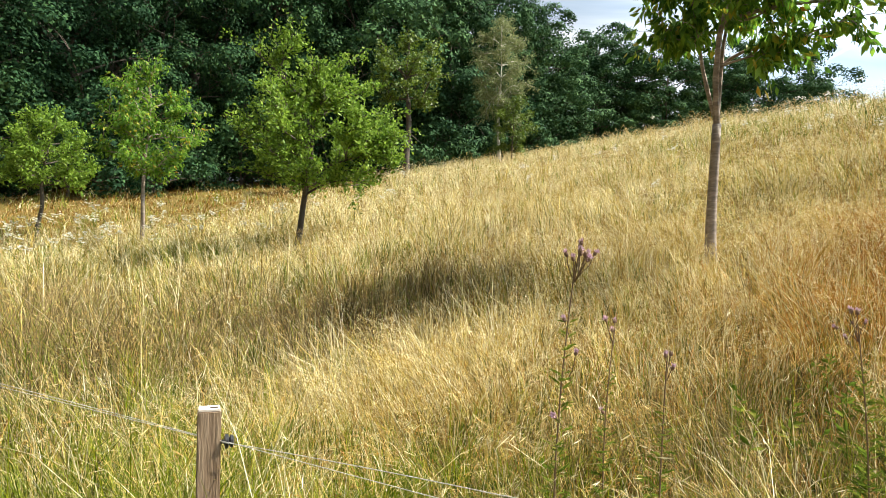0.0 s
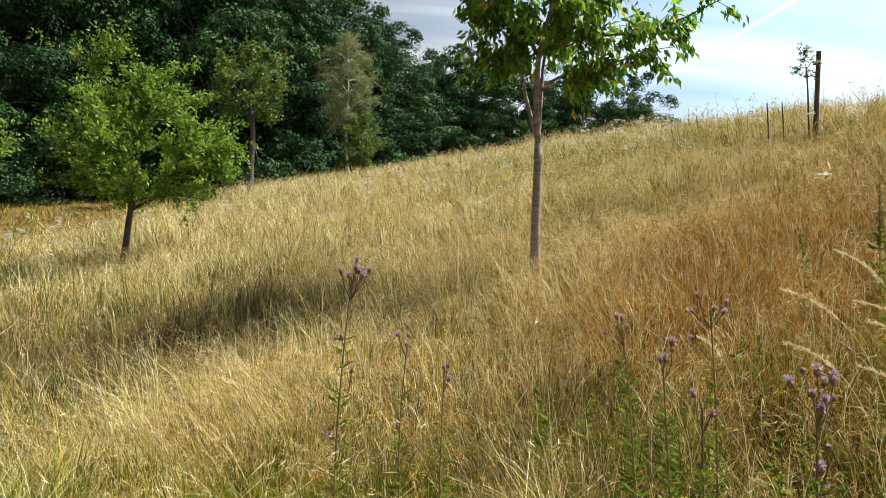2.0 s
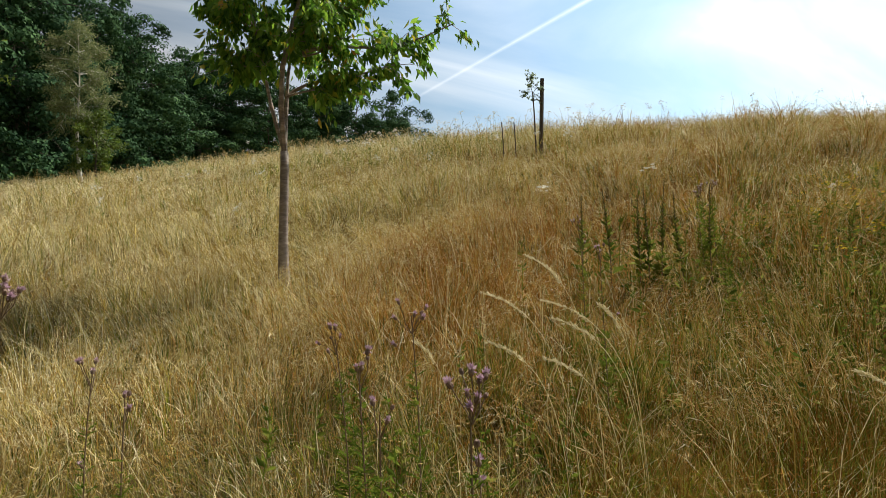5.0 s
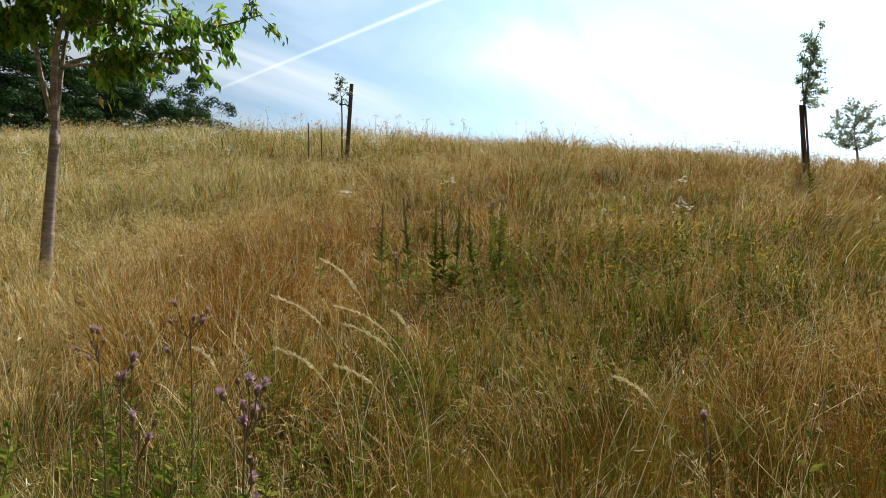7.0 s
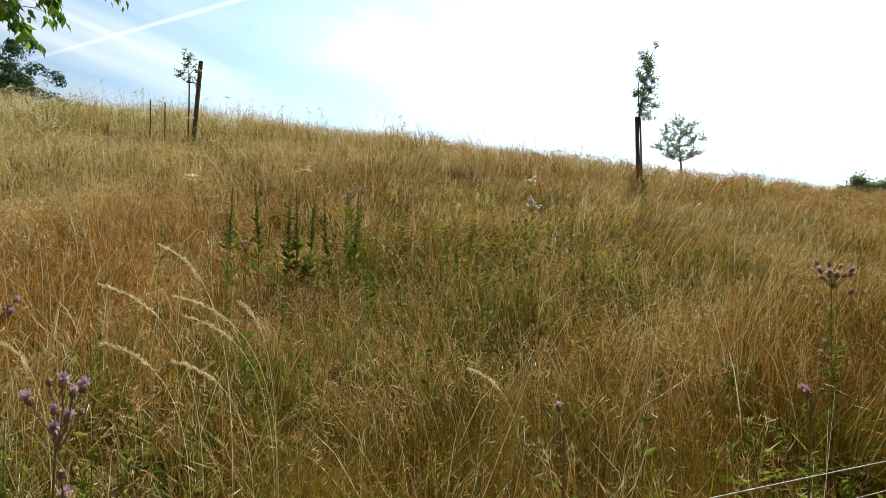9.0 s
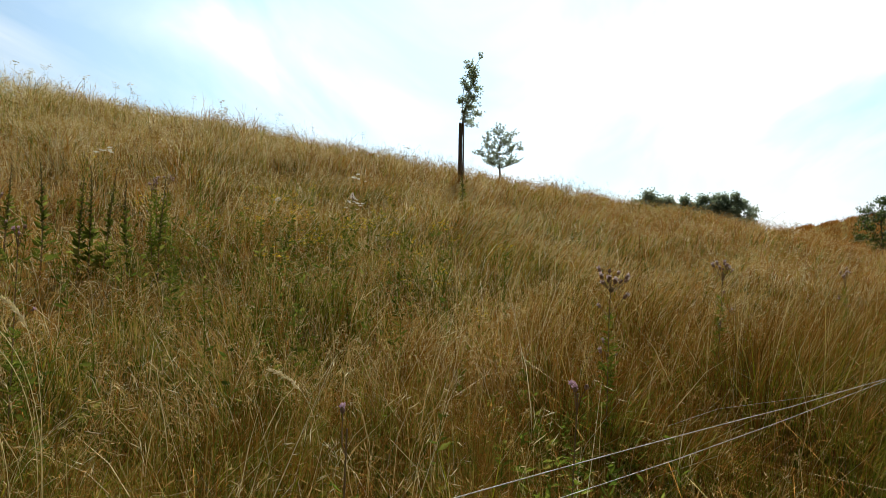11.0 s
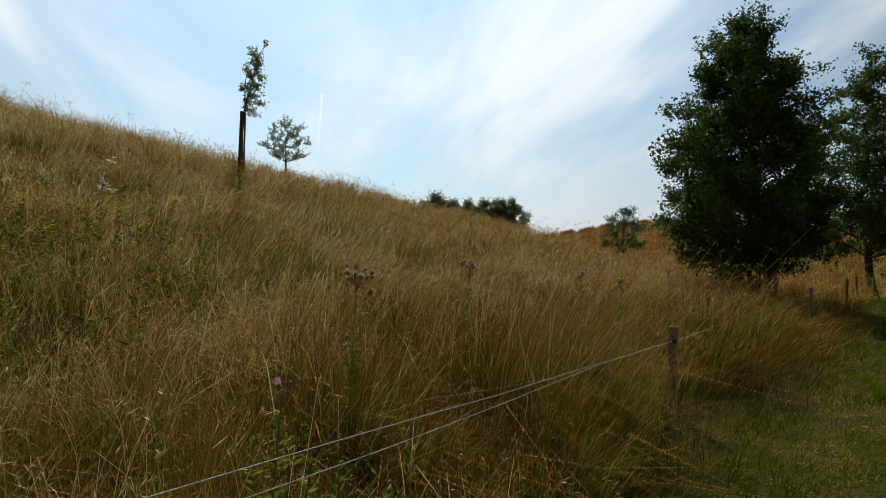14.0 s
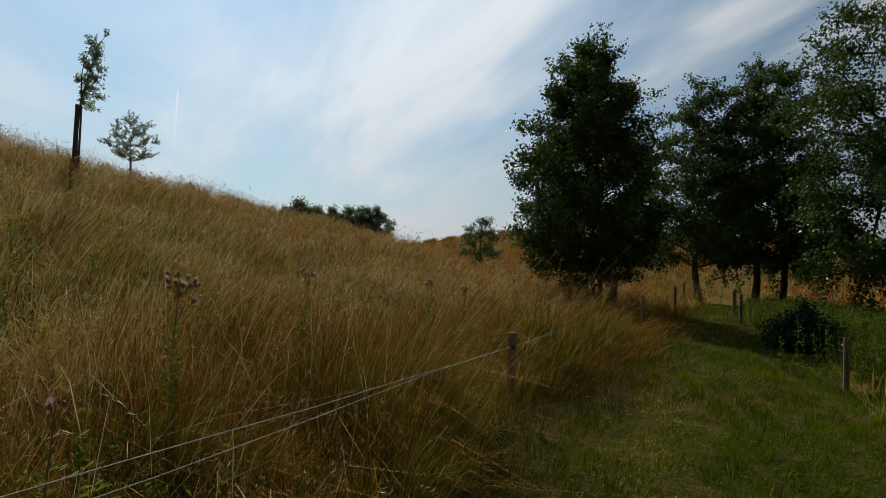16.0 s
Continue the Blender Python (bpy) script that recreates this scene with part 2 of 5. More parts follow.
def ground_material(name, stops, fine_stops):
    m, k = material(name)
    at = k.add("ShaderNodeNewGeometry").outputs["Position"]
    broad, mid, fine = k.noise(at, 0.18, 4.0), k.noise(at, 2.2, 4.0), k.noise(at, 26.0, 4.0)
    fac = k.math("ADD", k.math("MULTIPLY", broad, 0.6), k.math("MULTIPLY", mid, 0.4))
    colour = k.mix(0.55, k.ramp(fac, stops), k.ramp(fine, fine_stops), "MULTIPLY")
    surf = k.add("ShaderNodeBsdfPrincipled", Base_Color=colour, Roughness=0.95)
    surf.inputs["Specular IOR Level"].default_value = 0.0
    relief = k.add("ShaderNodeBump", Strength=0.8, Distance=0.08, Height=k.math("ADD", mid, fine))
    k.tree.links.new(relief.outputs[0], surf.inputs["Normal"])
    k.add("ShaderNodeOutputMaterial", Surface=surf.outputs[0])
    return m


MEADOW_SOIL = ground_material("meadow_thatch", [(0.35, (0.12, 0.075, 0.025)), (0.5, (0.19, 0.135, 0.045)), (0.65, (0.14, 0.12, 0.035))], [(0.3, (0.35, 0.32, 0.28)), (0.7, (1.0, 1.0, 1.0))])
PATH_SOIL = ground_material("trodden_turf", [(0.35, (0.025, 0.038, 0.006)), (0.5, (0.05, 0.055, 0.012)), (0.62, (0.11, 0.08, 0.03))], [(0.3, (0.35, 0.32, 0.28)), (0.7, (1.0, 1.0, 1.0))])

# ---- the lie of the land ----
STEP, SPAN, HALF = 0.78, 7.5, 4
LAND = np.array(
    [[-1.24, -0.79, -0.4, 0.01, 0.74, 2.1, 4.08, 6.34, 8.78], [-1.1, -0.62, -0.23, -0.01, 0.2, 0.8, 2.77, 6.37, 10.35], [-0.89, -0.57, -0.24, -0.03, -0.01, -0.18, 1.25, 6.46, 11.74], [-0.48, -0.58, -0.37, -0.21, -0.14, 0.32, 1.48, 6.44, 12.43], [0.28, -0.3, -0.13, 0.06, -0.11, 0.3, 3.14, 7.54, 12.44], [1.13, 0.6, 0.2, 0.25, -0.04, 1.68, 3.71, 8.75, 11.24], [0.83, 1.04, 0.61, 1.14, 2.53, 4.74, 7.55, 10.08, 8.38], [-1.8, 0.08, 2.97, 5.44, 6.55, 6.93, 6.53, 6.42, 4.97], [-5.13, -1.37, 2.91, 6.79, 8.14, 6.82, 4.61, 2.74, 1.21]]
)


def far_slope(x, y):
    t = np.clip((0.85 * x - 0.53 * y - 36) / 40, 0, 1)
    s = np.clip((-y - 2) / 30, 0, 1)
    return 8.0 * t * t * (3 - 2 * t) * s * s * (3 - 2 * s)


def spline(t):
    return np.stack([(1 - t) ** 3, 3 * t**3 - 6 * t**2 + 4, -3 * t**3 + 3 * t**2 + 3 * t + 1, t**3], -1) / 6


def land(x, y):
    """The height of the ground: a smooth hillside over a coarse net of heights, wider spaced with distance."""
    x, y = np.asarray(x, float), np.asarray(y, float)
    u = np.clip(np.arcsinh(x / SPAN) / STEP + HALF, 1.0, 2 * HALF - 1.001)
    v = np.clip(np.arcsinh(y / SPAN) / STEP + HALF, 1.0, 2 * HALF - 1.001)
    i, j = u.astype(int), v.astype(int)
    wu, wv = spline(u - i), spline(v - j)
    z = np.zeros_like(u)
    for a in range(4):
        for b in range(4):
            z += wu[..., a] * wv[..., b] * LAND[i + a - 1, j + b - 1]
    dips = 0.05 * (np.sin(1.9 * x + 0.8 * y) * np.sin(2.3 * y - 0.7 * x) + 0.6 * np.sin(3.7 * x - 1.9 * y + 1.0))
    return z + far_slope(x, y) + dips * np.clip((x * 0.573 + y * 0.819 - 1.6) / 1.5, 0, 1)


def g(x, y):
    return float(land(np.array([x]), np.array([y]))[0])


def inside(x, y):
    """Metres from the fence, positive towards the hill, negative towards the path."""
    first = (x + 0.73) * 0.573 + (y - 2.13) * 0.819
    second = (x - 6.6) * 0.672 + (y + 3.0) * 0.741
    return np.where(x > 6.6 + 0.5 * (y + 3.0), second, first)


# ---- building helpers ----
def part(name, data, mat, parent, label=""):
    """One mesh under a thing or under a part; data is a bmesh or (vertices, faces)."""
    me = bpy.data.meshes.new(name)
    if isinstance(data, tuple):
        me.from_pydata(data[0], [], data[1])
    else:
        data.to_mesh(me)
        data.free()
    me.materials.append(mat)
    ob = new(name, me)
    ob.parent = parent
    if label:
        tagged(ob, label)
    return ob


def thing(name, at, label, category, group="", kind=""):
    ob = new(name)
    ob.matrix_basis = at if isinstance(at, Matrix) else Matrix.Translation(at)
    return tagged(ob, label, category, group, kind)


class Heap:
    """Vertices and faces gathered for one mesh."""

    def __init__(self):
        self.v, self.f, self.count = [], [], 0

    def add(self, verts, faces):
        verts = np.asarray(verts, float)
        self.v.append(verts)
        self.f.extend([tuple(int(i) + self.count for i in face) for face in faces])
        self.count += len(verts)

    def tube(self, pts, radii, sides=6):
        pts = np.asarray(pts, float)
        ways = np.gradient(pts, axis=0)
        ways /= np.linalg.norm(ways, axis=1)[:, None] + 1e-9
        ref = np.array([0.31, 0.95, 0.05])
        a = np.cross(ways, ref)
        a /= np.linalg.norm(a, axis=1)[:, None] + 1e-9
        b = np.cross(ways, a)
        turn = np.linspace(0, 2 * np.pi, sides, endpoint=False)
        ring = pts[:, None] + np.asarray(radii, float)[:, None, None] * (a[:, None] * np.cos(turn)[None, :, None] + b[:, None] * np.sin(turn)[None, :, None])
        m = len(pts)
        faces = [(r * sides + s, r * sides + (s + 1) % sides, (r + 1) * sides + (s + 1) % sides, (r + 1) * sides + s) for r in range(m - 1) for s in range(sides)]
        faces += [tuple(range(sides))[::-1], tuple((m - 1) * sides + s for s in range(sides))]
        self.add(ring.reshape(-1, 3), faces)

    def data(self):
        return np.concatenate(self.v).tolist(), self.f


def quick_mesh(name, verts, sizes, index):
    """A mesh from arrays: vertices, the corner count of each face, the corners' vertices."""
    me = bpy.data.meshes.new(name)
    me.vertices.add(len(verts))
    me.vertices.foreach_set("co", np.asarray(verts, np.float32).ravel())
    me.loops.add(len(index))
    me.loops.foreach_set("vertex_index", np.asarray(index, np.int32))
    me.polygons.add(len(sizes))
    me.polygons.foreach_set("loop_start", np.r_[0, np.cumsum(sizes)[:-1]].astype(np.int32))
    me.polygons.foreach_set("loop_total", np.asarray(sizes, np.int32))
    me.update(calc_edges=True)
    return me


def mesh_object(name, me, mat, parent=None, smooth=False):
    me.materials.append(mat)
    if smooth:
        me.polygons.foreach_set("use_smooth", np.ones(len(me.polygons), bool))
    ob = new(name, me)
    ob.parent = parent
    return ob


def unit(v):
    return v / (np.linalg.norm(v, axis=-1, keepdims=True) + 1e-9)


def blade_mesh(name, root, tall, wide, lean, rng, droop=0.35):
    """Grass: each blade a tapered strip, bent over along lean (a vector in the plane)."""
    k = len(root)
    turn = rng.uniform(0, np.pi, k)
    side = np.stack([np.cos(turn), np.sin(turn), np.zeros(k)], -1) * (wide / 2)[:, None]
    bend = np.linalg.norm(lean, axis=1)
    up = np.array([0, 0, 1.0])
    mid = root + tall[:, None] * (0.55 * up + 0.26 * np.c_[lean, np.zeros(k)])
    tip = root + tall[:, None] * ((1.0 - droop * np.minimum(bend, 1.2) ** 2)[:, None] * up + np.c_[lean, np.zeros(k)])
    verts = np.stack([root - side, root + side, mid - side * 0.8, mid + side * 0.8, tip], 1).reshape(-1, 3)
    base = np.arange(k) * 5
    index = np.stack([base, base + 1, base + 3, base + 2, base + 2, base + 3, base + 4], 1).ravel()
    return quick_mesh(name, verts, np.tile([4, 3], k), index)


def arch_mesh(name, root, tall, wide, lean, rng):
    """Long stalks that arch over: strips of three steps."""
    k = len(root)
    turn = rng.uniform(0, np.pi, k)
    side = np.stack([np.cos(turn), np.sin(turn), np.zeros(k)], -1) * (wide / 2)[:, None]
    flat = np.c_[lean, np.zeros(k)]
    bend = np.minimum(np.linalg.norm(lean, axis=1), 1.3)
    rows = []
    for t in (0.0, 0.4, 0.72, 1.0):
        rows.append(root + tall[:, None] * (np.array([0, 0, 1.0]) * (1.1 * t - 0.42 * bend * t**2.4)[:, None] + flat * t**1.8))
    verts = np.stack([rows[0] - side, rows[0] + side, rows[1] - side * 0.9, rows[1] + side * 0.9, rows[2] - side * 0.7, rows[2] + side * 0.7, rows[3]], 1).reshape(-1, 3)
    b = np.arange(k) * 7
    index = np.stack([b, b + 1, b + 3, b + 2, b + 2, b + 3, b + 5, b + 4, b + 4, b + 5, b + 6], 1).ravel()
    return quick_mesh(name, verts, np.tile([4, 4, 3], k), index)


def chip_mesh(name, at, way, long, wide, rng, face=None):
    """Small leaves seen from afar: one blunt triangle each, turned towards face where given."""
    k = len(at)
    way = unit(way)
    if face is None:
        face = rng.normal(size=(k, 3))
    else:
        way = unit(way - face * np.sum(way * face, axis=1, keepdims=True))
    across = unit(np.cross(way, unit(face))) * (wide * 0.62)[:, None]
    mid = at + way * (long * rng.uniform(0.35, 0.65, k))[:, None]
    verts = np.stack([at - across * 0.35, mid + across, at + way * long[:, None] - across * 0.5], 1).reshape(-1, 3)
    return quick_mesh(name, verts, np.full(k, 3), np.arange(3 * k))


def leaf_mesh(name, at, way, long, wide, rng, fold=0.25):
    """Leaves: each a folded diamond of two halves along its midrib."""
    k = len(at)
    way = unit(way)
    across = unit(np.cross(way, unit(rng.normal(size=(k, 3)))))
    normal = np.cross(way, across)
    mid = at + way * (long * 0.45)[:, None]
    l = mid + across * (wide / 2)[:, None] + normal * (wide * fold / 2)[:, None]
    r = mid - across * (wide / 2)[:, None] + normal * (wide * fold / 2)[:, None]
    tip = at + way * long[:, None] - normal * (long * 0.12)[:, None]
    verts = np.stack([at, l, tip, r], 1).reshape(-1, 3)
    base = np.arange(k) * 4
    index = np.stack([base, base + 1, base + 2, base, base + 2, base + 3], 1).ravel()
    return quick_mesh(name, verts, np.tile([3, 3], k), index)


# ---- ground and path ----
def build_ground():
    k = 210
    u = np.linspace(-1, 1, k)
    axis = 3.2 * np.sinh(u * 7.0)
    x, y = np.meshgrid(axis, axis, indexing="ij")
    z = land(x, y)
    verts = np.stack([x, y, z], -1).reshape(-1, 3)
    i, j = np.meshgrid(np.arange(k - 1), np.arange(k - 1), indexing="ij")
    a = (i * k + j).ravel()
    index = np.stack([a, a + k, a + k + 1, a + 1], 1).ravel()
    ob = mesh_object("ground", quick_mesh("ground", verts, np.full(len(a), 4), index), MEADOW_SOIL, None, True)
    tagged(ob, "dry straw-coloured meadow hillside rising from a path", "ground", kind="structure")


def build_path():
    line = np.array([(-16, 11.0), (-8, 5.6), (-1.6, 1.1), (5.6, -4.1), (12.0, -10.0), (17.0, -14.5), (22.0, -19.0), (28.0, -25.5)])
    t = np.linspace(0, len(line) - 1, 160)
    cx, cy = np.interp(t, np.arange(len(line)), line[:, 0]), np.interp(t, np.arange(len(line)), line[:, 1])
    way = unit(np.stack([np.gradient(cx), np.gradient(cy)], -1))
    across = np.linspace(0.1, -3.3, 14) + 1.5
    x = cx[:, None] - way[:, 1:2] * across[None] 
    y = cy[:, None] + way[:, 0:1] * across[None]
    z = land(x, y) + 0.03
    verts = np.stack([x, y, z], -1).reshape(-1, 3)
    m = len(across)
    i, j = np.meshgrid(np.arange(159), np.arange(m - 1), indexing="ij")
    a = (i * m + j).ravel()
    index = np.stack([a, a + 1, a + m + 1, a + m], 1).ravel()
    ob = mesh_object("path", quick_mesh("path", verts, np.full(len(a), 4), index), PATH_SOIL, None, True)
    tagged(ob, "mown green turf path with dry patches beside the fence", "path", kind="structure")


build_ground()
build_path()

# ---- trees ----
def bend_line(a, b, rng, wander=0.12, steps=7, sag=0.0):
    """A crooked line from a to b."""
    a, b = np.asarray(a, float), np.asarray(b, float)
    t = np.linspace(0, 1, steps)[:, None]
    size = np.linalg.norm(b - a)
    side = rng.normal(size=(2, 3)) * wander * size
    pts = a + (b - a) * t + side[0] * np.sin(np.pi * t) * 0.5 + side[1] * np.sin(2 * np.pi * t) * 0.25
    pts[:, 2] += sag * size * np.sin(np.pi * t[:, 0])
    return pts


def crown_point(rng, profile, centre, k, count, heart=0.55):
    """The k-th of count points spread evenly over the crown, nearer its skin than its heart. profile: rows of height and radius."""
    z = np.linspace(profile[0][0], profile[-1][0], 80)
    r = np.interp(z, [p[0] for p in profile], [p[1] for p in profile])
    share = np.cumsum(r**1.2)
    z = float(np.interp((k + rng.uniform(0.2, 0.8)) / count, share / share[-1], z))
    turn = k * 2.39996 + rng.uniform(-0.3, 0.3)
    far = (heart + (1 - heart) * rng.uniform(0, 1) ** 0.5) * np.interp(z, [p[0] for p in profile], [p[1] for p in profile])
    return np.array([centre[0] + far * np.cos(turn), centre[1] + far * np.sin(turn), z])


def tree(name, at, label, category, seed, trunk, profile, limbs, twigs, leaves, leaf, spread, bark, leaf_mat, centre=(0.0, 0.0), stems=1, group="", extra=(), rise=0.35, droop=0.25, limb_parts=True, heart=0.45, mains=3, hang=0.55, puffs=0.16, chips=True, lift=0.25, clump=0.0, bare=0.3):
    """A tree: a tapered trunk, limbs as parts, and a crown of leaves set along the twigs.
    trunk: height of the fork, radius, lean in x and y. leaf: length and width. extra: tips that limbs must reach."""
    rng = np.random.default_rng(seed)
    root = thing(name, at, label, category, group)
    fork_h, radius, lx, ly = trunk
    forks = []
    for s in range(stems):
        off = np.array([0, 0, 0]) if stems == 1 else np.array([rng.uniform(-1, 1) * 0.45, rng.uniform(-1, 1) * 0.45, 0])
        top = np.array([lx, ly, fork_h]) + off * 2.2
        line = bend_line(off + (0, 0, -0.25), top, rng, 0.04, 9)
        heap = Heap()
        swell = 1 + 0.55 * np.exp(-np.linspace(0, 7, 9))
        heap.tube(line, radius / stems**0.5 * np.linspace(1, 0.78, 9) * swell, 9)
        ob = part("trunk", heap.data(), bark, root)
        ob.data.polygons.foreach_set("use_smooth", np.ones(len(ob.data.polygons), bool))
        forks.append(line)
    tops = max(p[0] for p in profile)
    points, ways, faces = [], [], []
    leader = np.array([centre[0], centre[1], tops * 0.96])
    goals = list(extra[: mains - 1]) + [leader] + list(extra[mains - 1 :])
    fixed = len(goals)
    for k in range(max(0, limbs - fixed)):
        goals.append(crown_point(rng, profile, centre, k, limbs - fixed, min(0.85, heart + 0.25)))
    twig_heap = Heap()
    frames = []
    for n_limb, goal in enumerate(goals):
        line = forks[n_limb % stems]
        start = line[-1]
        if n_limb >= mains:
            # a side limb springs from the nearest point of a main limb or the trunk that lies below its tip
            spots = np.concatenate([q[1:6] for q in frames] + [f[3:] for f in forks])
            gap = np.linalg.norm(spots - goal, axis=1) + 3.0 * np.maximum(spots[:, 2] - goal[2] + 0.15 * np.linalg.norm(spots[:, :2] - goal[:2], axis=1), 0)
            start = spots[gap.argmin()]
        path = bend_line(start, goal, rng, 0.10, 8, rise * rng.uniform(0.2, 0.6))
        if n_limb < mains:
            frames.append(path)
        size = np.linalg.norm(goal - start)
        thick = radius * min(0.62, 0.16 + 0.16 * size / max(1.0, tops * 0.25)) / stems**0.3
        if limb_parts:
            heap = Heap()
            heap.tube(path, thick * np.linspace(1, 0.16, 8) + 0.003, 6)
            part("limb", heap.data(), bark, root)
        else:
            twig_heap.tube(path, thick * np.linspace(1, 0.16, 8) + 0.004, 5)
        share = max(2, int(twigs / len(goals)))
        for _ in range(share):
            t = rng.uniform(bare, 1.0)
            k = t * 7
            foot = path[int(k)] * (1 - k % 1) + path[min(7, int(k) + 1)] * (k % 1)
            out = unit(rng.normal(size=3) * (1, 1, 0.7) + 0.8 * unit(goal - start) + (0, 0, lift))
            reach = spread * rng.uniform(0.5, 1.5)
            tip = foot + out * reach
            tip[2] -= droop * reach * rng.uniform(0, 1)
            twig_heap.tube(np.array([foot, (foot + tip) / 2 + (0, 0, 0.06 * reach), tip]), [0.012 * spread + 0.002, 0.008 * spread + 0.0015, 0.0015], 3)
            m = max(2, int(leaves / (share * len(goals))))
            if clump:
                # a rounded bough: leaves over its skin, facing outwards, thinner below
                skin = unit(rng.normal(size=(m, 3)) + (0, 0, 0.55) + 0.5 * out)
                size = clump * rng.uniform(0.65, 1.3) * (rng.uniform(0.35, 1.0, m) ** 0.5)[:, None]
                points.append(tip + skin * size * (1, 1, 0.62) + rng.normal(size=(m, 3)) * 0.07 * clump)
                faces.append(unit(skin + rng.normal(size=(m, 3)) * 0.28))
                ways.append(rng.normal(size=(m, 3)) + (0, 0, -0.4))
                continue
            s = rng.uniform(0.15, 1.08, m)[:, None]
            puff = rng.normal(size=(m, 3)) * spread * puffs
            points.append(foot + (tip - foot) * s + puff)
            ways.append(out * (1.1 - 0.7 * hang) + rng.normal(size=(m, 3)) * (1.0 - 0.45 * hang) + np.array([0, 0, -hang]))
    tagged(part("twig", twig_heap.data(), bark, root), kind="stuff")
    pts, ways = np.concatenate(points), np.concatenate(ways)
    size = leaf[0] * rng.uniform(0.6, 1.25, len(pts))
    if clump:
        me = chip_mesh("crown", pts, ways, size, size * leaf[1] / leaf[0], rng, np.concatenate(faces))
    else:
        me = (chip_mesh if chips else leaf_mesh)("crown", pts, ways, size, size * leaf[1] / leaf[0], rng)
    tagged(mesh_object("crown", me, leaf_mat, root), kind="stuff")
    return root


def sized(x, y, size, turn=0.0, sink=0.0):
    return Matrix.Translation((x, y, g(x, y) - sink)) @ pose(0, 0, 0, 0, 0, turn) @ Matrix.Diagonal((size, size, size, 1))


def on(x, y, sink=0.0):
    return (x, y, g(x, y) - sink)


# the young fruit trees on the hillside
cherry = tree("cherry_tree", on(3.37, 8.28), "young cherry tree with smooth banded trunk and yellowing leaves", "tree", 11,
    (3.50 - g(3.37, 8.28), 0.069, 0.06, 0.0), [(2.6, 0.4), (3.0, 0.65), (3.5, 0.85), (4.2, 0.9), (5.0, 0.6), (5.4, 0.2)], 22, 360, 7400,
    (0.150, 0.064), 0.44, CHERRY_BARK, CHERRY_LEAF, (0.25, -0.1),
    extra=[np.array([0.48, -0.18, 3.9]), np.array([-0.33, 0.13, 3.8]), np.array([1.45, -0.6, 2.95]), np.array([2.25, -0.9, 3.55]), np.array([-0.5, 0.2, 2.95]), np.array([-0.6, 0.24, 3.7]), np.array([0.9, -0.3, 3.3])], group="young orchard trees", rise=0.08, heart=0.3, hang=1.1, puffs=0.10, chips=False, bare=0.5)
apple = tree("apple_tree", sized(-3.15, 13.9, 1.05), "bushy young apple tree with leaning trunk and dense green leaves", "tree", 12,
    (1.4, 0.065, 0.28, 0.0), [(1.2, 1.1), (1.6, 1.6), (2.1, 1.65), (2.7, 1.3), (3.2, 0.85), (3.6, 0.25)], 34, 640, 21000,
    (0.085, 0.05), 0.44, DARK_BARK, APPLE_LEAF, (0.45, 0.0), group="young orchard trees", lift=0.9, droop=0.0, hang=0.2, puffs=0.11, bare=0.12,
    extra=[np.array([1.9, -0.2, 1.75]), np.array([-0.95, 0.1, 4.0]), np.array([0.95, 0.0, 3.75]), np.array([-0.1, 0.0, 4.25])], rise=0.15, chips=False)
third = tree("cherry_tree", on(-7.78, 16.96), "slender young cherry tree with reddish tips among the leaves", "tree", 13,
    (1.75, 0.055, 0.02, 0.0), [(1.5, 0.35), (2.2, 1.15), (3.0, 1.4), (3.8, 1.0), (4.5, 0.3)], 20, 300, 6500,
    (0.13, 0.06), 0.45, CHERRY_BARK, CHERRY_LEAF, (0.0, 0.0), group="young orchard trees", rise=0.1, lift=0.8, droop=0.0, hang=0.9, puffs=0.10, chips=False)
fourth = tree("plum_tree", on(-11.2, 18.2), "low round young fruit tree on a thin trunk", "tree", 14,
    (1.35, 0.06, 0.05, 0.0), [(1.3, 0.8), (1.8, 1.25), (2.4, 1.1), (3.0, 0.7), (3.5, 0.2)], 22, 320, 8500,
    (0.10, 0.055), 0.40, DARK_BARK, APPLE_LEAF, (0.15, 0.0), group="young orchard trees", rise=0.1, lift=0.6, droop=0.0, hang=0.5, puffs=0.10, chips=False)
fifth = tree("plum_tree", on(-13.9, 18.4), "young fruit tree at the foot of the dark wood", "tree", 15,
    (1.35, 0.06, 0.0, 0.0), [(1.2, 0.7), (1.7, 1.2), (2.3, 1.1), (3.0, 0.5)], 14, 190, 5000,
    (0.085, 0.06), 0.40, DARK_BARK, APPLE_LEAF, (0.0, 0.0), group="young orchard trees", rise=0.1)


# the wood behind the meadow
def wood_tree(seed, tall, wide, mat, count, leaf=0.24):
    return tree("broadleaf_tree", (0, 0, 0), "tall dark green broadleaf tree in the wood", "tree", seed,
        (tall * 0.45, 0.22, 0.2, 0.0), [(0.8, wide * 0.8), (tall * 0.25, wide * 0.95), (tall * 0.5, wide), (tall * 0.75, wide * 0.75), (tall * 0.92, wide * 0.38), (tall, wide * 0.1)],
        34, 136, count, (leaf, leaf * 0.85), tall * 0.085, DARK_BARK, mat, group="trees of the wood", limb_parts=False, rise=0.1, heart=0.5, clump=tall * 0.060)


kinds = [wood_tree(31, 17.0, 4.6, OAK_LEAF, 26000, 0.155), wood_tree(35, 17.0, 4.2, OAK_LEAF, 26000, 0.155), wood_tree(32, 17.0, 4.2, WOOD_HAZE_LEAF, 24000, 0.25), wood_tree(33, 17.0, 4.4, WOOD_HAZE_LEAF, 24000, 0.25), wood_tree(34, 17.0, 5.0, WOOD_HAZE_LEAF, 24000, 0.25)]
used = set()
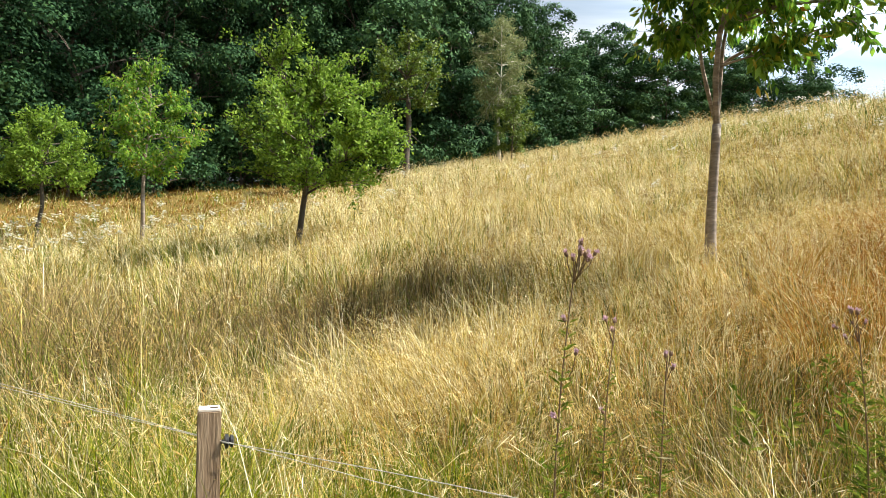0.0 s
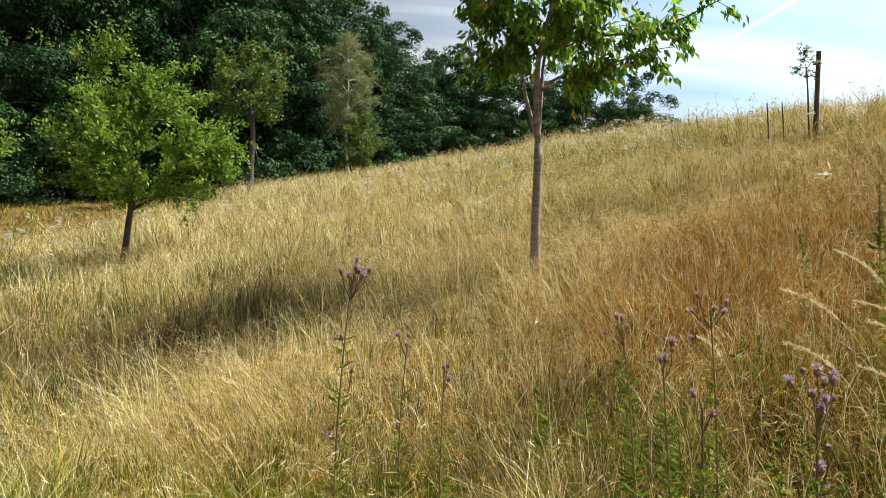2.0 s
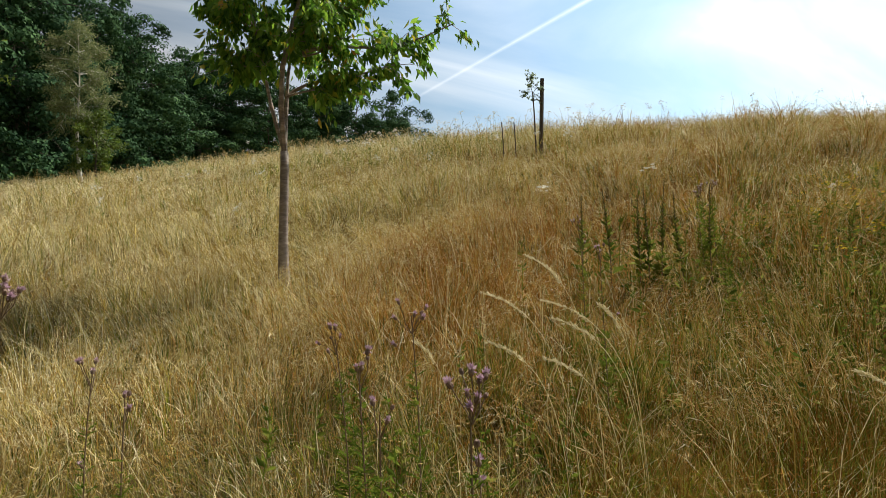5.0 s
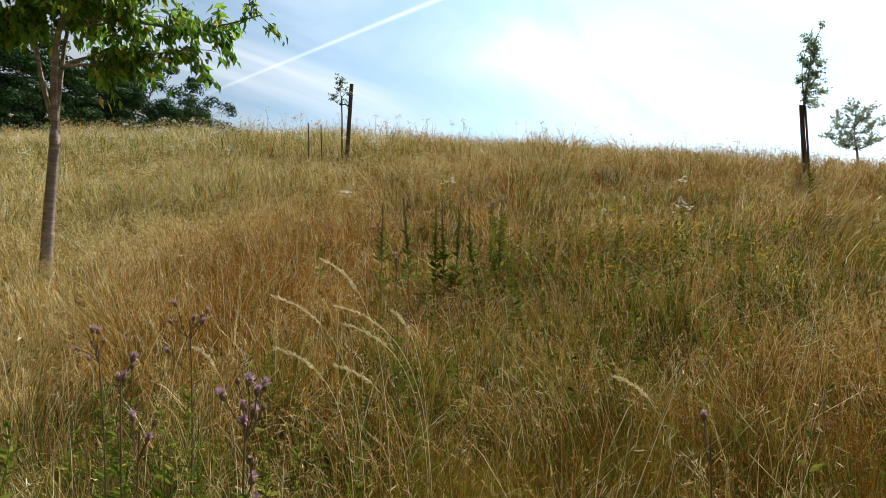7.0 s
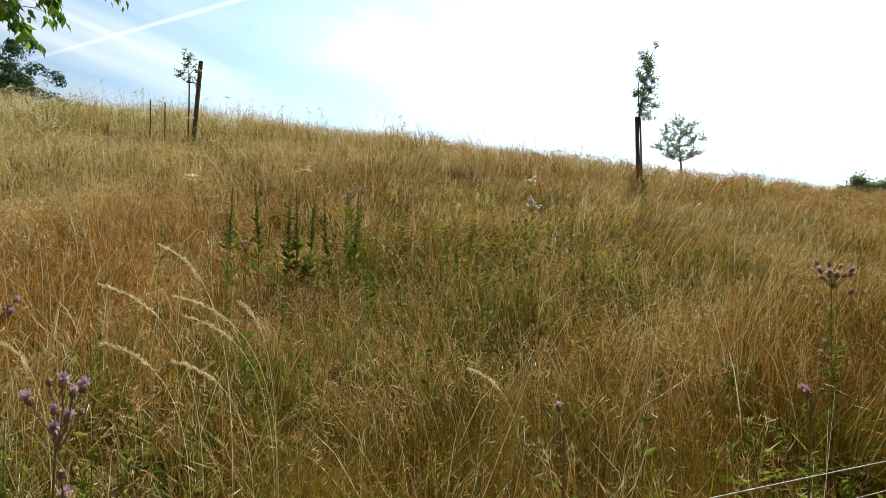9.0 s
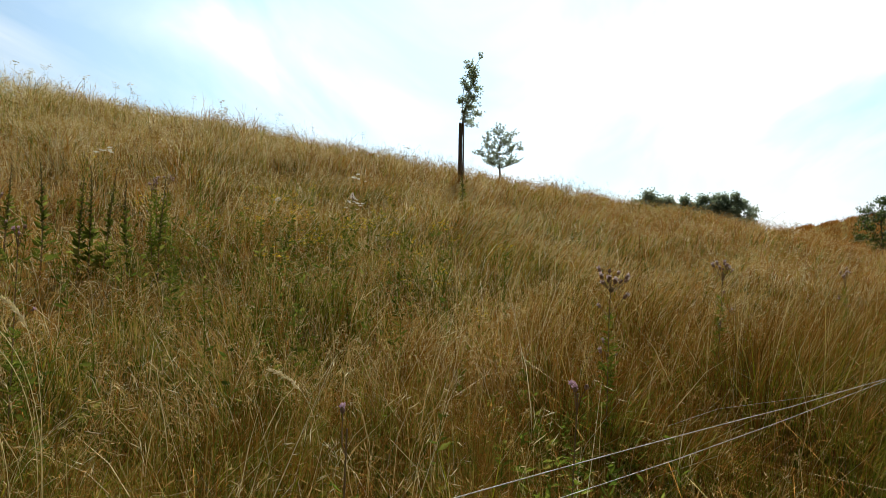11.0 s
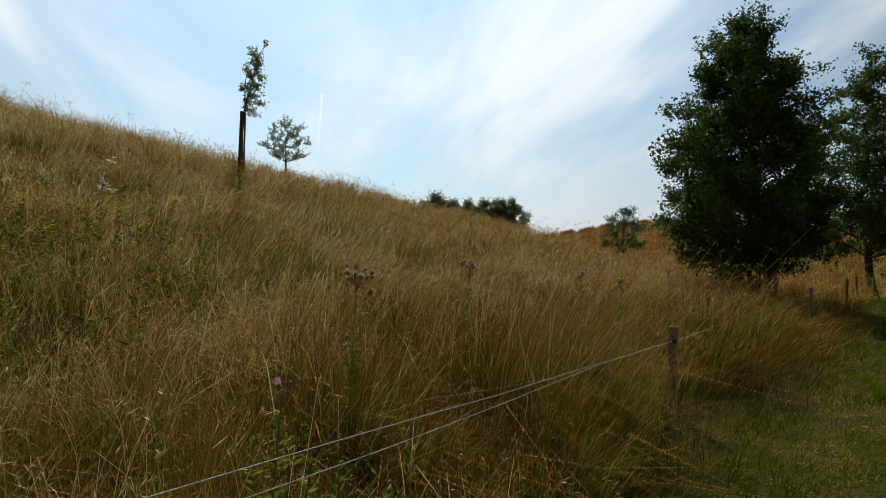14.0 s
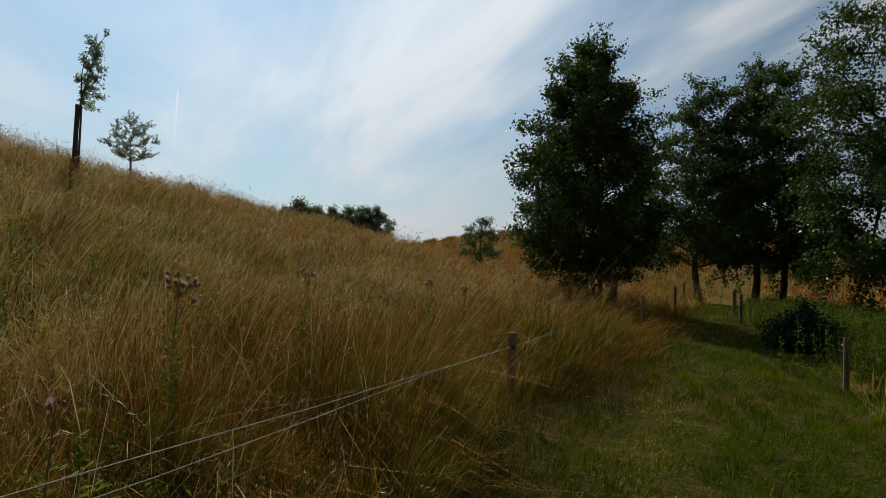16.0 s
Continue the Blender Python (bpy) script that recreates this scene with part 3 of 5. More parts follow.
rng = np.random.default_rng(5)
spots = []
for row, step in ((0, 2.7), (1, 5.6)):
    for az in np.arange(-44, 31.5, step):
        r = float(np.interp(az, [-44, -20, -5, 5, 12, 20, 32], [31, 35, 39, 45, 52, 56, 62])) + row * 6 + rng.uniform(-1.2, 1.6)
        rise = float(np.interp(az, [-44, -10, 0, 6, 12, 19, 25, 29, 32], [32, 31, 27, 22.6, 20.0, 18.8, 17.6, 16.6, 14.2]))
        a = radians(az + rng.uniform(-0.5, 0.5))
        x, y = 0.5 + r * math.sin(a), r * math.cos(a)
        spots.append((x, y, (1.6 + r * math.tan(radians(rise)) - g(x, y)) * rng.uniform(0.9, 1.04)))
for k, (x, y, tall) in enumerate(spots):
    size = tall / 17.0
    broad = max(size, 0.82)
    m = Matrix.Translation((x, y, g(x, y) - 0.3)) @ pose(0, 0, 0, 0, 0, rng.uniform(0, 360)) @ Matrix.Diagonal((broad, broad, size, 1))
    pick = k % 2 if k < 14 else 2 + k % 3
    if pick in used:
        copy_thing(kinds[pick], Matrix()).matrix_basis = m
    else:
        kinds[pick].matrix_basis = m
        used.add(pick)
shrub = tree("hazel_shrub", on(-20.0, 22.0), "dark leafy shrub along the edge of the wood", "shrub", 44,
    (0.8, 0.06, 0.0, 0.0), [(0.1, 1.7), (1.0, 2.3), (2.2, 2.1), (3.4, 1.3), (4.2, 0.4)], 18, 90, 5200, (0.15, 0.13), 0.7, DARK_BARK, OAK_LEAF, group="shrubs of the wood edge", limb_parts=False, clump=0.55)
for k, az in enumerate(np.arange(-42, 9, 3.0)):
    r = float(np.interp(az, [-44, -20, -5, 10], [29.5, 33.5, 37.0, 44.0])) + rng.uniform(-0.8, 2.5)
    a, size = radians(az + rng.uniform(-1, 1)), rng.uniform(0.55, 1.25)
    m = Matrix.Translation(on(0.5 + r * math.sin(a), r * math.cos(a), 0.2)) @ pose(0, 0, 0, 0, 0, 50 * k) @ Matrix.Diagonal((size, size, size, 1))
    if k == 0:
        shrub.matrix_basis = m
    else:
        copy_thing(shrub, Matrix()).matrix_basis = m
birch = tree("birch_tree", on(2.6, 31.2), "pale-leaved birch with white trunk at the edge of the wood", "tree", 41,
    (3.4, 0.075, 0.0, 0.0), [(2.0, 0.7), (3.6, 1.3), (5.0, 1.5), (6.2, 1.15), (7.0, 0.4)], 26, 380, 17000, (0.085, 0.065), 0.5, BIRCH_BARK, BIRCH_LEAF, rise=0.2, droop=0.8, stems=1)
sapling_bush = tree("hornbeam_shrub", on(3.1, 30.4), "bright green young shrub beside the birch", "shrub", 42,
    (0.6, 0.05, 0.0, 0.0), [(0.3, 0.5), (1.0, 1.0), (2.2, 0.9), (2.9, 0.25)], 12, 130, 5500, (0.09, 0.075), 0.4, DARK_BARK, LIGHT_LEAF, limb_parts=False)
lime = tree("lime_tree", on(-1.7, 29.4), "lighter green tree standing out from the wood", "tree", 43,
    (3.5, 0.14, 0.0, 0.0), [(3.0, 0.7), (4.0, 1.5), (5.0, 1.6), (5.9, 0.9), (6.4, 0.3)], 16, 190, 6000, (0.13, 0.10), 0.6, DARK_BARK, LIGHT_LEAF, limb_parts=False, lift=0.6)

# trees by the path and beyond
maple = tree("field_maple", on(17.45, -10.3, 0.1), "dense dark field maple with foliage down to the grass", "tree", 51,
    (1.5, 0.16, 0.1, 0.1), [(0.6, 1.2), (1.4, 1.9), (2.6, 2.4), (3.8, 2.3), (5.0, 1.85), (6.2, 1.25), (7.3, 0.65), (8.2, 0.15)], 70, 1300, 115000,
    (0.088, 0.080), 0.55, DARK_BARK, ALDER_LEAF, (0.30, 0.35), stems=4, rise=0.2, droop=0.0, heart=0.2, puffs=0.17, hang=0.3, lift=0.75)
alders = []
for k, (x, y, tall, seed) in enumerate([(25.2, -22.6, 12.0, 61), (25.7, -24.6, 12.6, 62), (26.6, -21.0, 11.0, 63)]):
    alders.append(tree("alder_tree", on(x, y, 0.1), "slender alder with drooping lower branches above the path", "tree", seed,
        (tall * 0.5, 0.15, 0.1, 0.0), [(1.9, 2.0), (2.8, 3.1), (5.5, 2.8), (8.0, 2.2), (tall * 0.85, 1.3), (tall, 0.2)], 46, 560, 46000,
        (0.120, 0.105), 0.85, DARK_BARK, ALDER_LEAF, group="alders by the path", rise=0.15, droop=0.35, limb_parts=False, puffs=0.12))
big_alder = tree("alder_tree", on(17.4, -22.6, 0.1), "large alder overhanging the bank of the path", "tree", 64,
    (7.0, 0.24, 0.1, 0.0), [(0.8, 3.0), (4.0, 3.8), (8.0, 4.2), (12.0, 3.0), (15.5, 0.5)], 50, 760, 80000,
    (0.12, 0.11), 1.0, DARK_BARK, ALDER_LEAF, group="alders by the path", rise=0.15, droop=0.4, limb_parts=False)
back_tree = tree("hedge_tree", on(24.5, -36.0, 0.1), "dark low tree of the hedge in the valley", "tree", 65,
    (2.0, 0.2, 0.1, 0.0), [(0.3, 2.6), (1.5, 3.4), (3.5, 3.2), (5.0, 1.6), (6.0, 0.3)], 24, 200, 8000,
    (0.17, 0.15), 0.8, DARK_BARK, ALDER_LEAF, group="hedge trees", rise=0.15, limb_parts=False)
for k, (x, y, size) in enumerate(((28.0, -38.5, 0.7), (22.0, -33.0, 1.25), (17.0, -31.0, 1.6))):
    copy_thing(back_tree, Matrix()).matrix_basis = Matrix.Translation(on(x, y, 0.1)) @ pose(0, 0, 0, 0, 0, 63 * k) @ Matrix.Diagonal((size, size, size, 1))
bramble = tree("bramble_bush", on(11.4, -11.45, 0.1), "low dark bramble bush in the shade beside the path", "shrub", 68,
    (0.3, 0.03, 0.0, 0.0), [(0.05, 0.5), (0.3, 0.6), (0.6, 0.5), (0.85, 0.2)], 16, 160, 9000, (0.07, 0.06), 0.3, DARK_BARK, OAK_LEAF, limb_parts=False, puffs=0.25)
bush = tree("hawthorn_bush", on(25.7, -9.7, 0.05), "small round hawthorn bush alone on the slope", "shrub", 66,
    (0.35, 0.05, 0.0, 0.0), [(0.2, 0.45), (0.7, 0.85), (1.4, 0.75), (1.95, 0.2)], 14, 180, 6500, (0.06, 0.05), 0.3, DARK_BARK, ALDER_LEAF, limb_parts=False)
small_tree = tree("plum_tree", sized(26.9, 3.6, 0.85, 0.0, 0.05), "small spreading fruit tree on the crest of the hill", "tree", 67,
    (0.9, 0.05, 0.0, 0.0), [(0.9, 0.5), (1.3, 1.0), (1.8, 1.05), (2.4, 0.7), (2.85, 0.2)], 18, 170, 4200, (0.085, 0.055), 0.36, DARK_BARK, HAZE_LEAF, group="young orchard trees", rise=0.05, lift=0.8, droop=0.0, puffs=0.08, hang=0.2, chips=False)
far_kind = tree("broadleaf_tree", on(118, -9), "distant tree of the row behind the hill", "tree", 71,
    (4.0, 0.25, 0.0, 0.0), [(0.8, 2.2), (4.0, 3.6), (8.0, 3.4), (10.5, 1.8), (12.0, 0.5)], 22, 420, 9000, (0.40, 0.33), 0.9, DARK_BARK, HAZE_LEAF, group="distant trees", limb_parts=False, puffs=0.3)
for k in range(1, 9):
    az, size = radians(93.6 + k * 1.0), 1.0 - 0.03 * k
    ob = copy_thing(far_kind, Matrix())
    ob.matrix_basis = Matrix.Translation((0.7 + 118 * math.sin(az), 118 * math.cos(az), g(118 * math.sin(az), 118 * math.cos(az)) - 0.5)) @ pose(0, 0, 0, 0, 0, 77 * k) @ Matrix.Diagonal((size, size, size, 1))


# ---- staked saplings ----
def stake(root, name, foot, top, radius):
    heap = Heap()
    heap.tube(np.linspace(np.asarray(foot, float) - (0, 0, 0.3), top, 5), [radius, radius, radius * 0.98, radius * 0.97, radius * 0.95], 8)
    return part(name, heap.data(), STAKE_WOOD, root)


# the saplings' leaves also carry haze in their colour
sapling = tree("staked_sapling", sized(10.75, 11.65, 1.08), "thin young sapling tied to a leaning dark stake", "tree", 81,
    (1.45, 0.018, -0.03, 0.0), [(1.25, 0.10), (1.45, 0.17), (1.65, 0.14), (1.85, 0.05)], 6, 34, 420, (0.05, 0.04), 0.12, STAKE_WOOD, HAZE_LEAF, (-0.05, 0.0), group="staked saplings")
stake(sapling, "stake", (0.06, -0.02, 0), (0.20, -0.08, 1.75), 0.048)
heap = Heap()
heap.tube(np.array([(0.16, -0.05, 1.25), (0.05, -0.03, 1.28), (-0.05, 0.0, 1.25)]), [0.012] * 3, 5)
part("tie", heap.data(), BLACK_PLASTIC, sapling)
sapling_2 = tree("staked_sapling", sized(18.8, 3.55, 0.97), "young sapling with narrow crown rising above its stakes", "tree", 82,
    (1.95, 0.03, 0.0, 0.0), [(1.70, 0.12), (2.05, 0.27), (2.6, 0.24), (3.2, 0.17), (3.7, 0.05)], 18, 130, 2600, (0.07, 0.05), 0.18, STAKE_WOOD, HAZE_LEAF, (0.0, -0.22), group="staked saplings", rise=0.1,
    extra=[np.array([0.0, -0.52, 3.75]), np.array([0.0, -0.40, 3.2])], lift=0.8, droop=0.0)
stake(sapling_2, "stake", (0.0, 0.07, 0), (0.0, 0.08, 1.80), 0.045)
stake(sapling_2, "stake", (0.0, -0.05, 0), (0.0, -0.02, 1.77), 0.028)
for x, y, top in ((10.1, 12.1, 0.95), (10.35, 11.95, 0.95)):
    stick = thing("wooden_stick", on(x, y), "thin weathered stick standing in the meadow grass", "stake", "sticks in the meadow")
    heap = Heap()
    heap.tube(np.array([(0, 0, -0.2), (0.01, 0, 0.5), (0.0, 0.0, top)]), [0.014, 0.013, 0.012], 6)
    part("rod", heap.data(), STAKE_WOOD, stick)


# ---- fence ----
def insulator(parent, at, way):
    heap = Heap()
    a = np.asarray(at, float)
    w = np.asarray(way, float)
    heap.tube(np.array([a - w * 0.01, a + w * 0.014]), [0.007, 0.007], 8)
    heap.tube(np.array([a + w * 0.010, a + w * 0.013, a + w * 0.022, a + w * 0.025]), [0.012, 0.023, 0.023, 0.013], 12)
    heap.tube(np.array([a + w * 0.024, a + w * 0.029, a + w * 0.037, a + w * 0.040]), [0.010, 0.020, 0.020, 0.010], 12)
    part("insulator", heap.data(), BLACK_PLASTIC, parent, "black plastic ring insulator")


def square_post(x, y, top, side, turn):
    root = thing("fence_post", Matrix.Translation(on(x, y)) @ pose(0, 0, 0, 0.4, -0.5, turn), "square weathered softwood fence post with pale sawn top", "fence post", "fence posts")
    bm = bmesh.new()
    h = top - g(x, y)
    bmesh.ops.create_cube(bm, size=1.0, matrix=Matrix.Translation((0, 0, h / 2 - 0.2)) @ Matrix.Diagonal((side, side, h + 0.4, 1)))
    bmesh.ops.bevel(bm, geom=[e for e in bm.edges], offset=0.004, segments=2, affect="EDGES")
    part("shaft", bm, POST_WOOD, root)
    bm = bmesh.new()
    bmesh.ops.create_cube(bm, size=1.0, matrix=Matrix.Translation((0, 0, h + 0.002)) @ Matrix.Diagonal((side * 0.9, side * 0.9, 0.006, 1)))
    part("top", bm, END_GRAIN, root, "pale sawn end grain")
    bm = bmesh.new()
    bmesh.ops.create_cube(bm, size=1.0, matrix=Matrix.Translation((side * 0.2, -side * 0.1, h + 0.006)) @ Matrix.Diagonal((side * 0.35, side * 0.10, 0.004, 1)))
    part("crack", bm, STAKE_WOOD, root, "dark drying crack")
    return root


def round_post(x, y, top, radius, lean=(0, 0)):
    root = thing("fence_post", Matrix.Translation(on(x, y)) @ pose(0, 0, 0, lean[0], lean[1], 0), "round brown wooden fence post in tall grass", "fence post", "fence posts")
    h = top - g(x, y)
    heap = Heap()
    heap.tube(np.array([(0, 0, -0.3), (0, 0, h * 0.5), (0, 0, h - 0.012), (0, 0, h)]), [radius, radius * 0.99, radius * 0.97, radius * 0.88], 14)
    ob = part("shaft", heap.data(), ROUND_WOOD, root)
    return root


FENCE = [(-16.0, 12.8), (-11.2, 9.4), (-5.9, 5.75), (-0.73, 2.13), (6.62, -3.0), (13.0, -8.75), (17.3, -12.7), (20.3, -15.3), (23.0, -18.0)]
post = square_post(-0.73, 2.13, 1.14, 0.072, 20)
insulator(post, (0.036, -0.024, 1.04 - g(-0.73, 2.13)), (1, 0, 0))
post = round_post(6.62, -3.0, 1.27, 0.045, (0, 0.5))
insulator(post, (-0.045, 0.0, 1.13 - g(6.62, -3.0)), (-0.8, 0.6, 0))
for k, (x, y) in enumerate(FENCE):
    if k not in (3, 4):
        round_post(x, y, g(x, y) + 0.78, 0.04, (1.5 * (-1) ** k, 1.0))
for x, y, h in ((7.93, -8.59, 0.76), (13.31, -12.84, 0.75), (15.53, -13.49, 0.85), (18.6, -15.9, 0.8), (22.0, -18.9, 0.8)):
    post = round_post(x, y, g(x, y) + h, 0.04, (0.5, -1.0))
    insulator(post, (0.04, 0.0, h - 0.12), (1, 0, 0))


def rope(points, radius, label):
    curve = bpy.data.curves.new("fence_rope", "CURVE")
    curve.dimensions, curve.bevel_depth, curve.bevel_resolution = "3D", radius, 1
    line = curve.splines.new("POLY")
    line.points.add(len(points) - 1)
    for p, q in zip(line.points, points):
        p.co = (*q, 1.0)
    curve.materials.append(ROPE)
    return tagged(new("fence_rope", curve), label, "fence wire", "fence ropes")


def strand(drop, tops, sag, aside):
    pts = []
    for (x0, y0, z0), (x1, y1, z1) in zip(tops, tops[1:]):
        for t in np.linspace(0, 1, 12, endpoint=False):
            pts.append((x0 + (x1 - x0) * t, y0 + (y1 - y0) * t + aside, z0 + (z1 - z0) * t - drop - sag * 4 * t * (1 - t)))
    pts.append((tops[-1][0], tops[-1][1] + aside, tops[-1][2] - drop))
    return pts


tops = [(x, y, g(x, y) + 0.66) for x, y in FENCE]
tops[3], tops[4] = (-0.66, 2.08, 1.045), (6.56, -2.96, 1.135)
tops[4:4] = [(0.135, 1.525, 1.088), (2.0, 0.22, 1.168), (3.45, -0.80, 1.152), (5.2, -2.04, 1.148)]
rope(strand(0.0, tops, -0.004, 0.0), 0.0012, "thin pale electric fence rope between the posts")
rope(strand(0.004, tops[:4], 0.012, 0.006), 0.0011, "thin second strand twisted along the fence rope")
rope(strand(0.0, [tops[3], (-0.02, 1.634, 1.042), (2.3, 0.0, 1.098), (2.76, -0.31, 1.092), (3.45, -0.80, 1.107), (4.6, -1.60, 1.138), tops[8]], 0.0, 0.006), 0.0010, "slack lower strand of pale electric fence rope")
rope([(2.70, -0.27, 1.20), (2.95, -0.45, 1.215), (3.45, -0.80, 1.181), (4.0, -1.19, 1.152)], 0.0004, "loose thin wire joining the fence rope")

# ---- grasses ----
def scatter(rng, count, core, lo=-58.0, hi=150.0, near=0.5, far=42.0):
    """Places round the end of the path, thinning out with distance."""
    u = rng.uniform(0, 1, count)
    top, low = math.log1p((far / core) ** 2), math.log1p((near / core) ** 2)
    r = core * np.sqrt(np.expm1(low + u * (top - low)))
    a = np.radians(rng.uniform(lo, hi, count))
    return 0.5 + r * np.sin(a), -0.15 + r * np.cos(a), r


def field(x, y, scale, seed):
    """Smooth patches between 0 and 1 over the meadow."""
    s = np.random.default_rng(seed)
    out = np.zeros_like(x)
    for k in range(7):
        fx, fy, ph = s.normal() * scale, s.normal() * scale, s.uniform(0, 6.28)
        out += np.sin(x * fx + y * fy + ph)
    return 0.5 + 0.5 * np.tanh(out * 0.6)


def spot(x, y, cx, cy, r):
    return np.exp(-((x - cx) ** 2 + (y - cy) ** 2) / (r * r))


def laid(x, y):
    """Where the wind has laid the grass flat in pale sheaves."""
    v = spot(x, y, -0.4, 5.2, 0.75) + spot(x, y, 0.4, 6.4, 0.6) + spot(x, y, -1.2, 4.7, 0.5) + 0.8 * spot(x, y, 5.1, 1.2, 0.65) + 0.6 * spot(x, y, 6.3, 0.7, 0.6) + 0.7 * spot(x, y, 3.0, 9.3, 0.9)
    return np.clip(v, 0, 1)


def dun_shade(x, y):
    """Dun-coloured standing grass below the young trees, also painting in the cherry tree's shadow."""
    return np.clip(spot(x, y, -3.3, 6.3, 2.0) + spot(x, y, -1.4, 7.6, 1.5) + 0.6 * spot(x, y, 0.1, 8.6, 1.0) + 0.6 * spot(x, y, -5.0, 8.2, 2.2) + 0.55 * spot(x, y, 1.6, 3.6, 1.1), 0, 1) * (1 - laid(x, y))


def wind(x, y):
    """The way the stalks lean: to the valley on the far shoulder of the hill."""
    far = 1 / (1 + np.exp(-(x - 8.0) / 1.2)) / (1 + np.exp(-(4.0 - y) / 1.5))
    return np.stack([-0.12 + 0.05 * far, -0.04 - 0.45 * far], -1)


def greenness(x, y):
    """Where green grass stands among the straw, and where the apple tree's shadow is painted green."""
    d = inside(x, y)
    v = 0.18 + 0.5 * field(x, y, 1.6, 3) * field(x, y, 0.5, 4)
    v = v + 0.6 * np.exp(-np.maximum(d, 0) / 1.3) + 0.65 * np.exp(-(((x - 0.8) ** 2 + (y - 1.0) ** 2) / 7.0)) * field(x, y, 1.8, 44)
    # the spot at (-5.4, 13.7) paints the apple tree's shadow as greener grass
    for cx, cy, r, much in (
        (6.3, 2.6, 2.1, 0.55), (3.6, 1.4, 1.6, 0.5), (-0.6, 11.0, 1.2, 0.6), (-6.5, 9.5, 3.2, 0.6), (-6.0, 10.5, 5.0, 0.2), (-5.4, 13.7, 1.6, 0.7),
        (-2.2, 3.6, 1.9, 0.75), (-3.5, 6.2, 2.2, 0.45), (0.9, 1.9, 0.9, 0.35), (0.1, 3.3, 0.7, 0.45), (13.0, 1.5, 3.0, 0.3), (12.0, 18.0, 5.0, 0.45),
        (4.4, 2.3, 1.1, 0.5), (4.2, 3.3, 1.1, 0.35), (7.4, -0.6, 1.5, 0.25), (2.2, 3.6, 0.9, 0.2), (10.0, 0.8, 1.5, 0.35), (9.0, 1.3, 1.4, 0.3),
    ):
        v = v + much * spot(x, y, cx, cy, r)
    v = v - 0.6 * laid(x, y)
    v = v - 0.5 * spot(x, y, 4.5, 6.0, 2.2) - 0.3 * spot(x, y, 0.3, 4.2, 1.2)
    return np.clip(v, 0.03, 0.95)


def sward(x, y):
    """How high the grass stands: tall by the fence and in the weeds, short where it is laid flat."""
    d = inside(x, y)
    h = 0.36 + 0.34 * np.exp(-((np.maximum(d, 0) / 1.7) ** 2)) * np.clip((x + 1.5) / 3.0, 0.35, 1) * (1 - 0.62 / (1 + np.exp(-(x - 8.5) / 0.9))) + 0.14 * spot(x, y, 6.3, 2.6, 2.0) + 0.06 * spot(x, y, 9.0, -2.5, 3.0) - 0.12 * spot(x, y, 13.0, -8.0, 3.5)
    h = h - 0.10 * laid(x, y) - 0.12 * spot(x, y, 5.4, 6.0, 1.2) - 0.10 * spot(x, y, 5.2, 9.6, 1.2)
    return np.maximum(h, 0.14) * (0.66 + 0.68 * field(x, y, 0.7, 8)) * (0.6 + 0.8 * field(x, y, 2.6, 18))


def grass(name, label, count, core, mat, seed, tall, wide, chooser, bend=0.45, bias=(0.0, 0.0), far=42.0, near=1.0, droop=0.35, swirl=0.5, lo=-48.0, hi=142.0, even=False, widen=5.0, tuft=0.5):
    """A stand of one kind of grass; tall is a share of the sward's height, or metres where even."""
    rng = np.random.default_rng(seed)
    x, y, r = scatter(rng, count, core, lo, hi, near, far)
    # gather blades into loose tufts
    cell = 0.11 + 0.025 * r
    tx, ty = np.floor(x / cell), np.floor(y / cell)
    jitter = np.sin(tx * 12.9898 + ty * 78.233) * 43758.5453
    jitter -= np.floor(jitter)
    jitter2 = np.sin(tx * 39.346 + ty * 11.135) * 24634.6345
    jitter2 -= np.floor(jitter2)
    pull = rng.uniform(0, tuft, count)
    x = x + ((tx + jitter) * cell - x) * pull
    y = y + ((ty + jitter2) * cell - y) * pull
    keep = rng.uniform(0, 1, count) < chooser(x, y)
    x, y, r, jitter, jitter2 = x[keep], y[keep], r[keep], jitter[keep], jitter2[keep]
    k = len(x)
    root = np.stack([x, y, land(x, y) - 0.02], -1)
    h = tall * rng.uniform(0.5, 1.25, k) * (0.8 + 0.4 * jitter) * (1.0 if even else sward(x, y))
    w = wide * rng.uniform(0.55, 1.3, k) * (1 + r / widen)
    flow = np.stack([field(x, y, 2.2, 21) - 0.5, field(x, y, 2.2, 22) - 0.5], -1)
    lean = rng.normal(size=(k, 2)) * bend * 0.55 + np.stack([jitter - 0.5, jitter2 - 0.5], -1) * bend + flow * swirl + np.array(bias) + wind(x, y)
    ob = mesh_object(name, blade_mesh(name, root, h, w, lean, rng, droop), mat)
    return tagged(ob, label, "grass", kind="stuff")


def is_meadow(x, y):
    return np.clip((inside(x, y) + 0.12) / 0.3, 0, 1) * (1 - 0.85 * spot(x, y, 6.1, -2.75, 0.32))


def open_slope(x, y):
    """The bleached open slope round the young trees, cut out at the apple tree's painted shadow."""
    return (1 - 0.95 * spot(x, y, -5.6, 13.7, 1.5) - 0.6 * spot(x, y, -0.6, 11.1, 0.9)) / (1 + np.exp(-(y - 0.75 * x - 4.4) / 1.2))


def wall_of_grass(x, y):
    """The tall grass along the fence past the first bay, dark in colour for its own shade."""
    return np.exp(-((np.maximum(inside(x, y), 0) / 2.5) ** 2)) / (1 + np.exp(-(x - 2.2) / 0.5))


def brown_strip(x, y):
    """The cut brown strip at the foot of the wood."""
    r = np.hypot(x, y)
    return 1 / (1 + np.exp(-(r - 20.8) / 0.5)) / (1 + np.exp((x + 3.0) / 0.8))


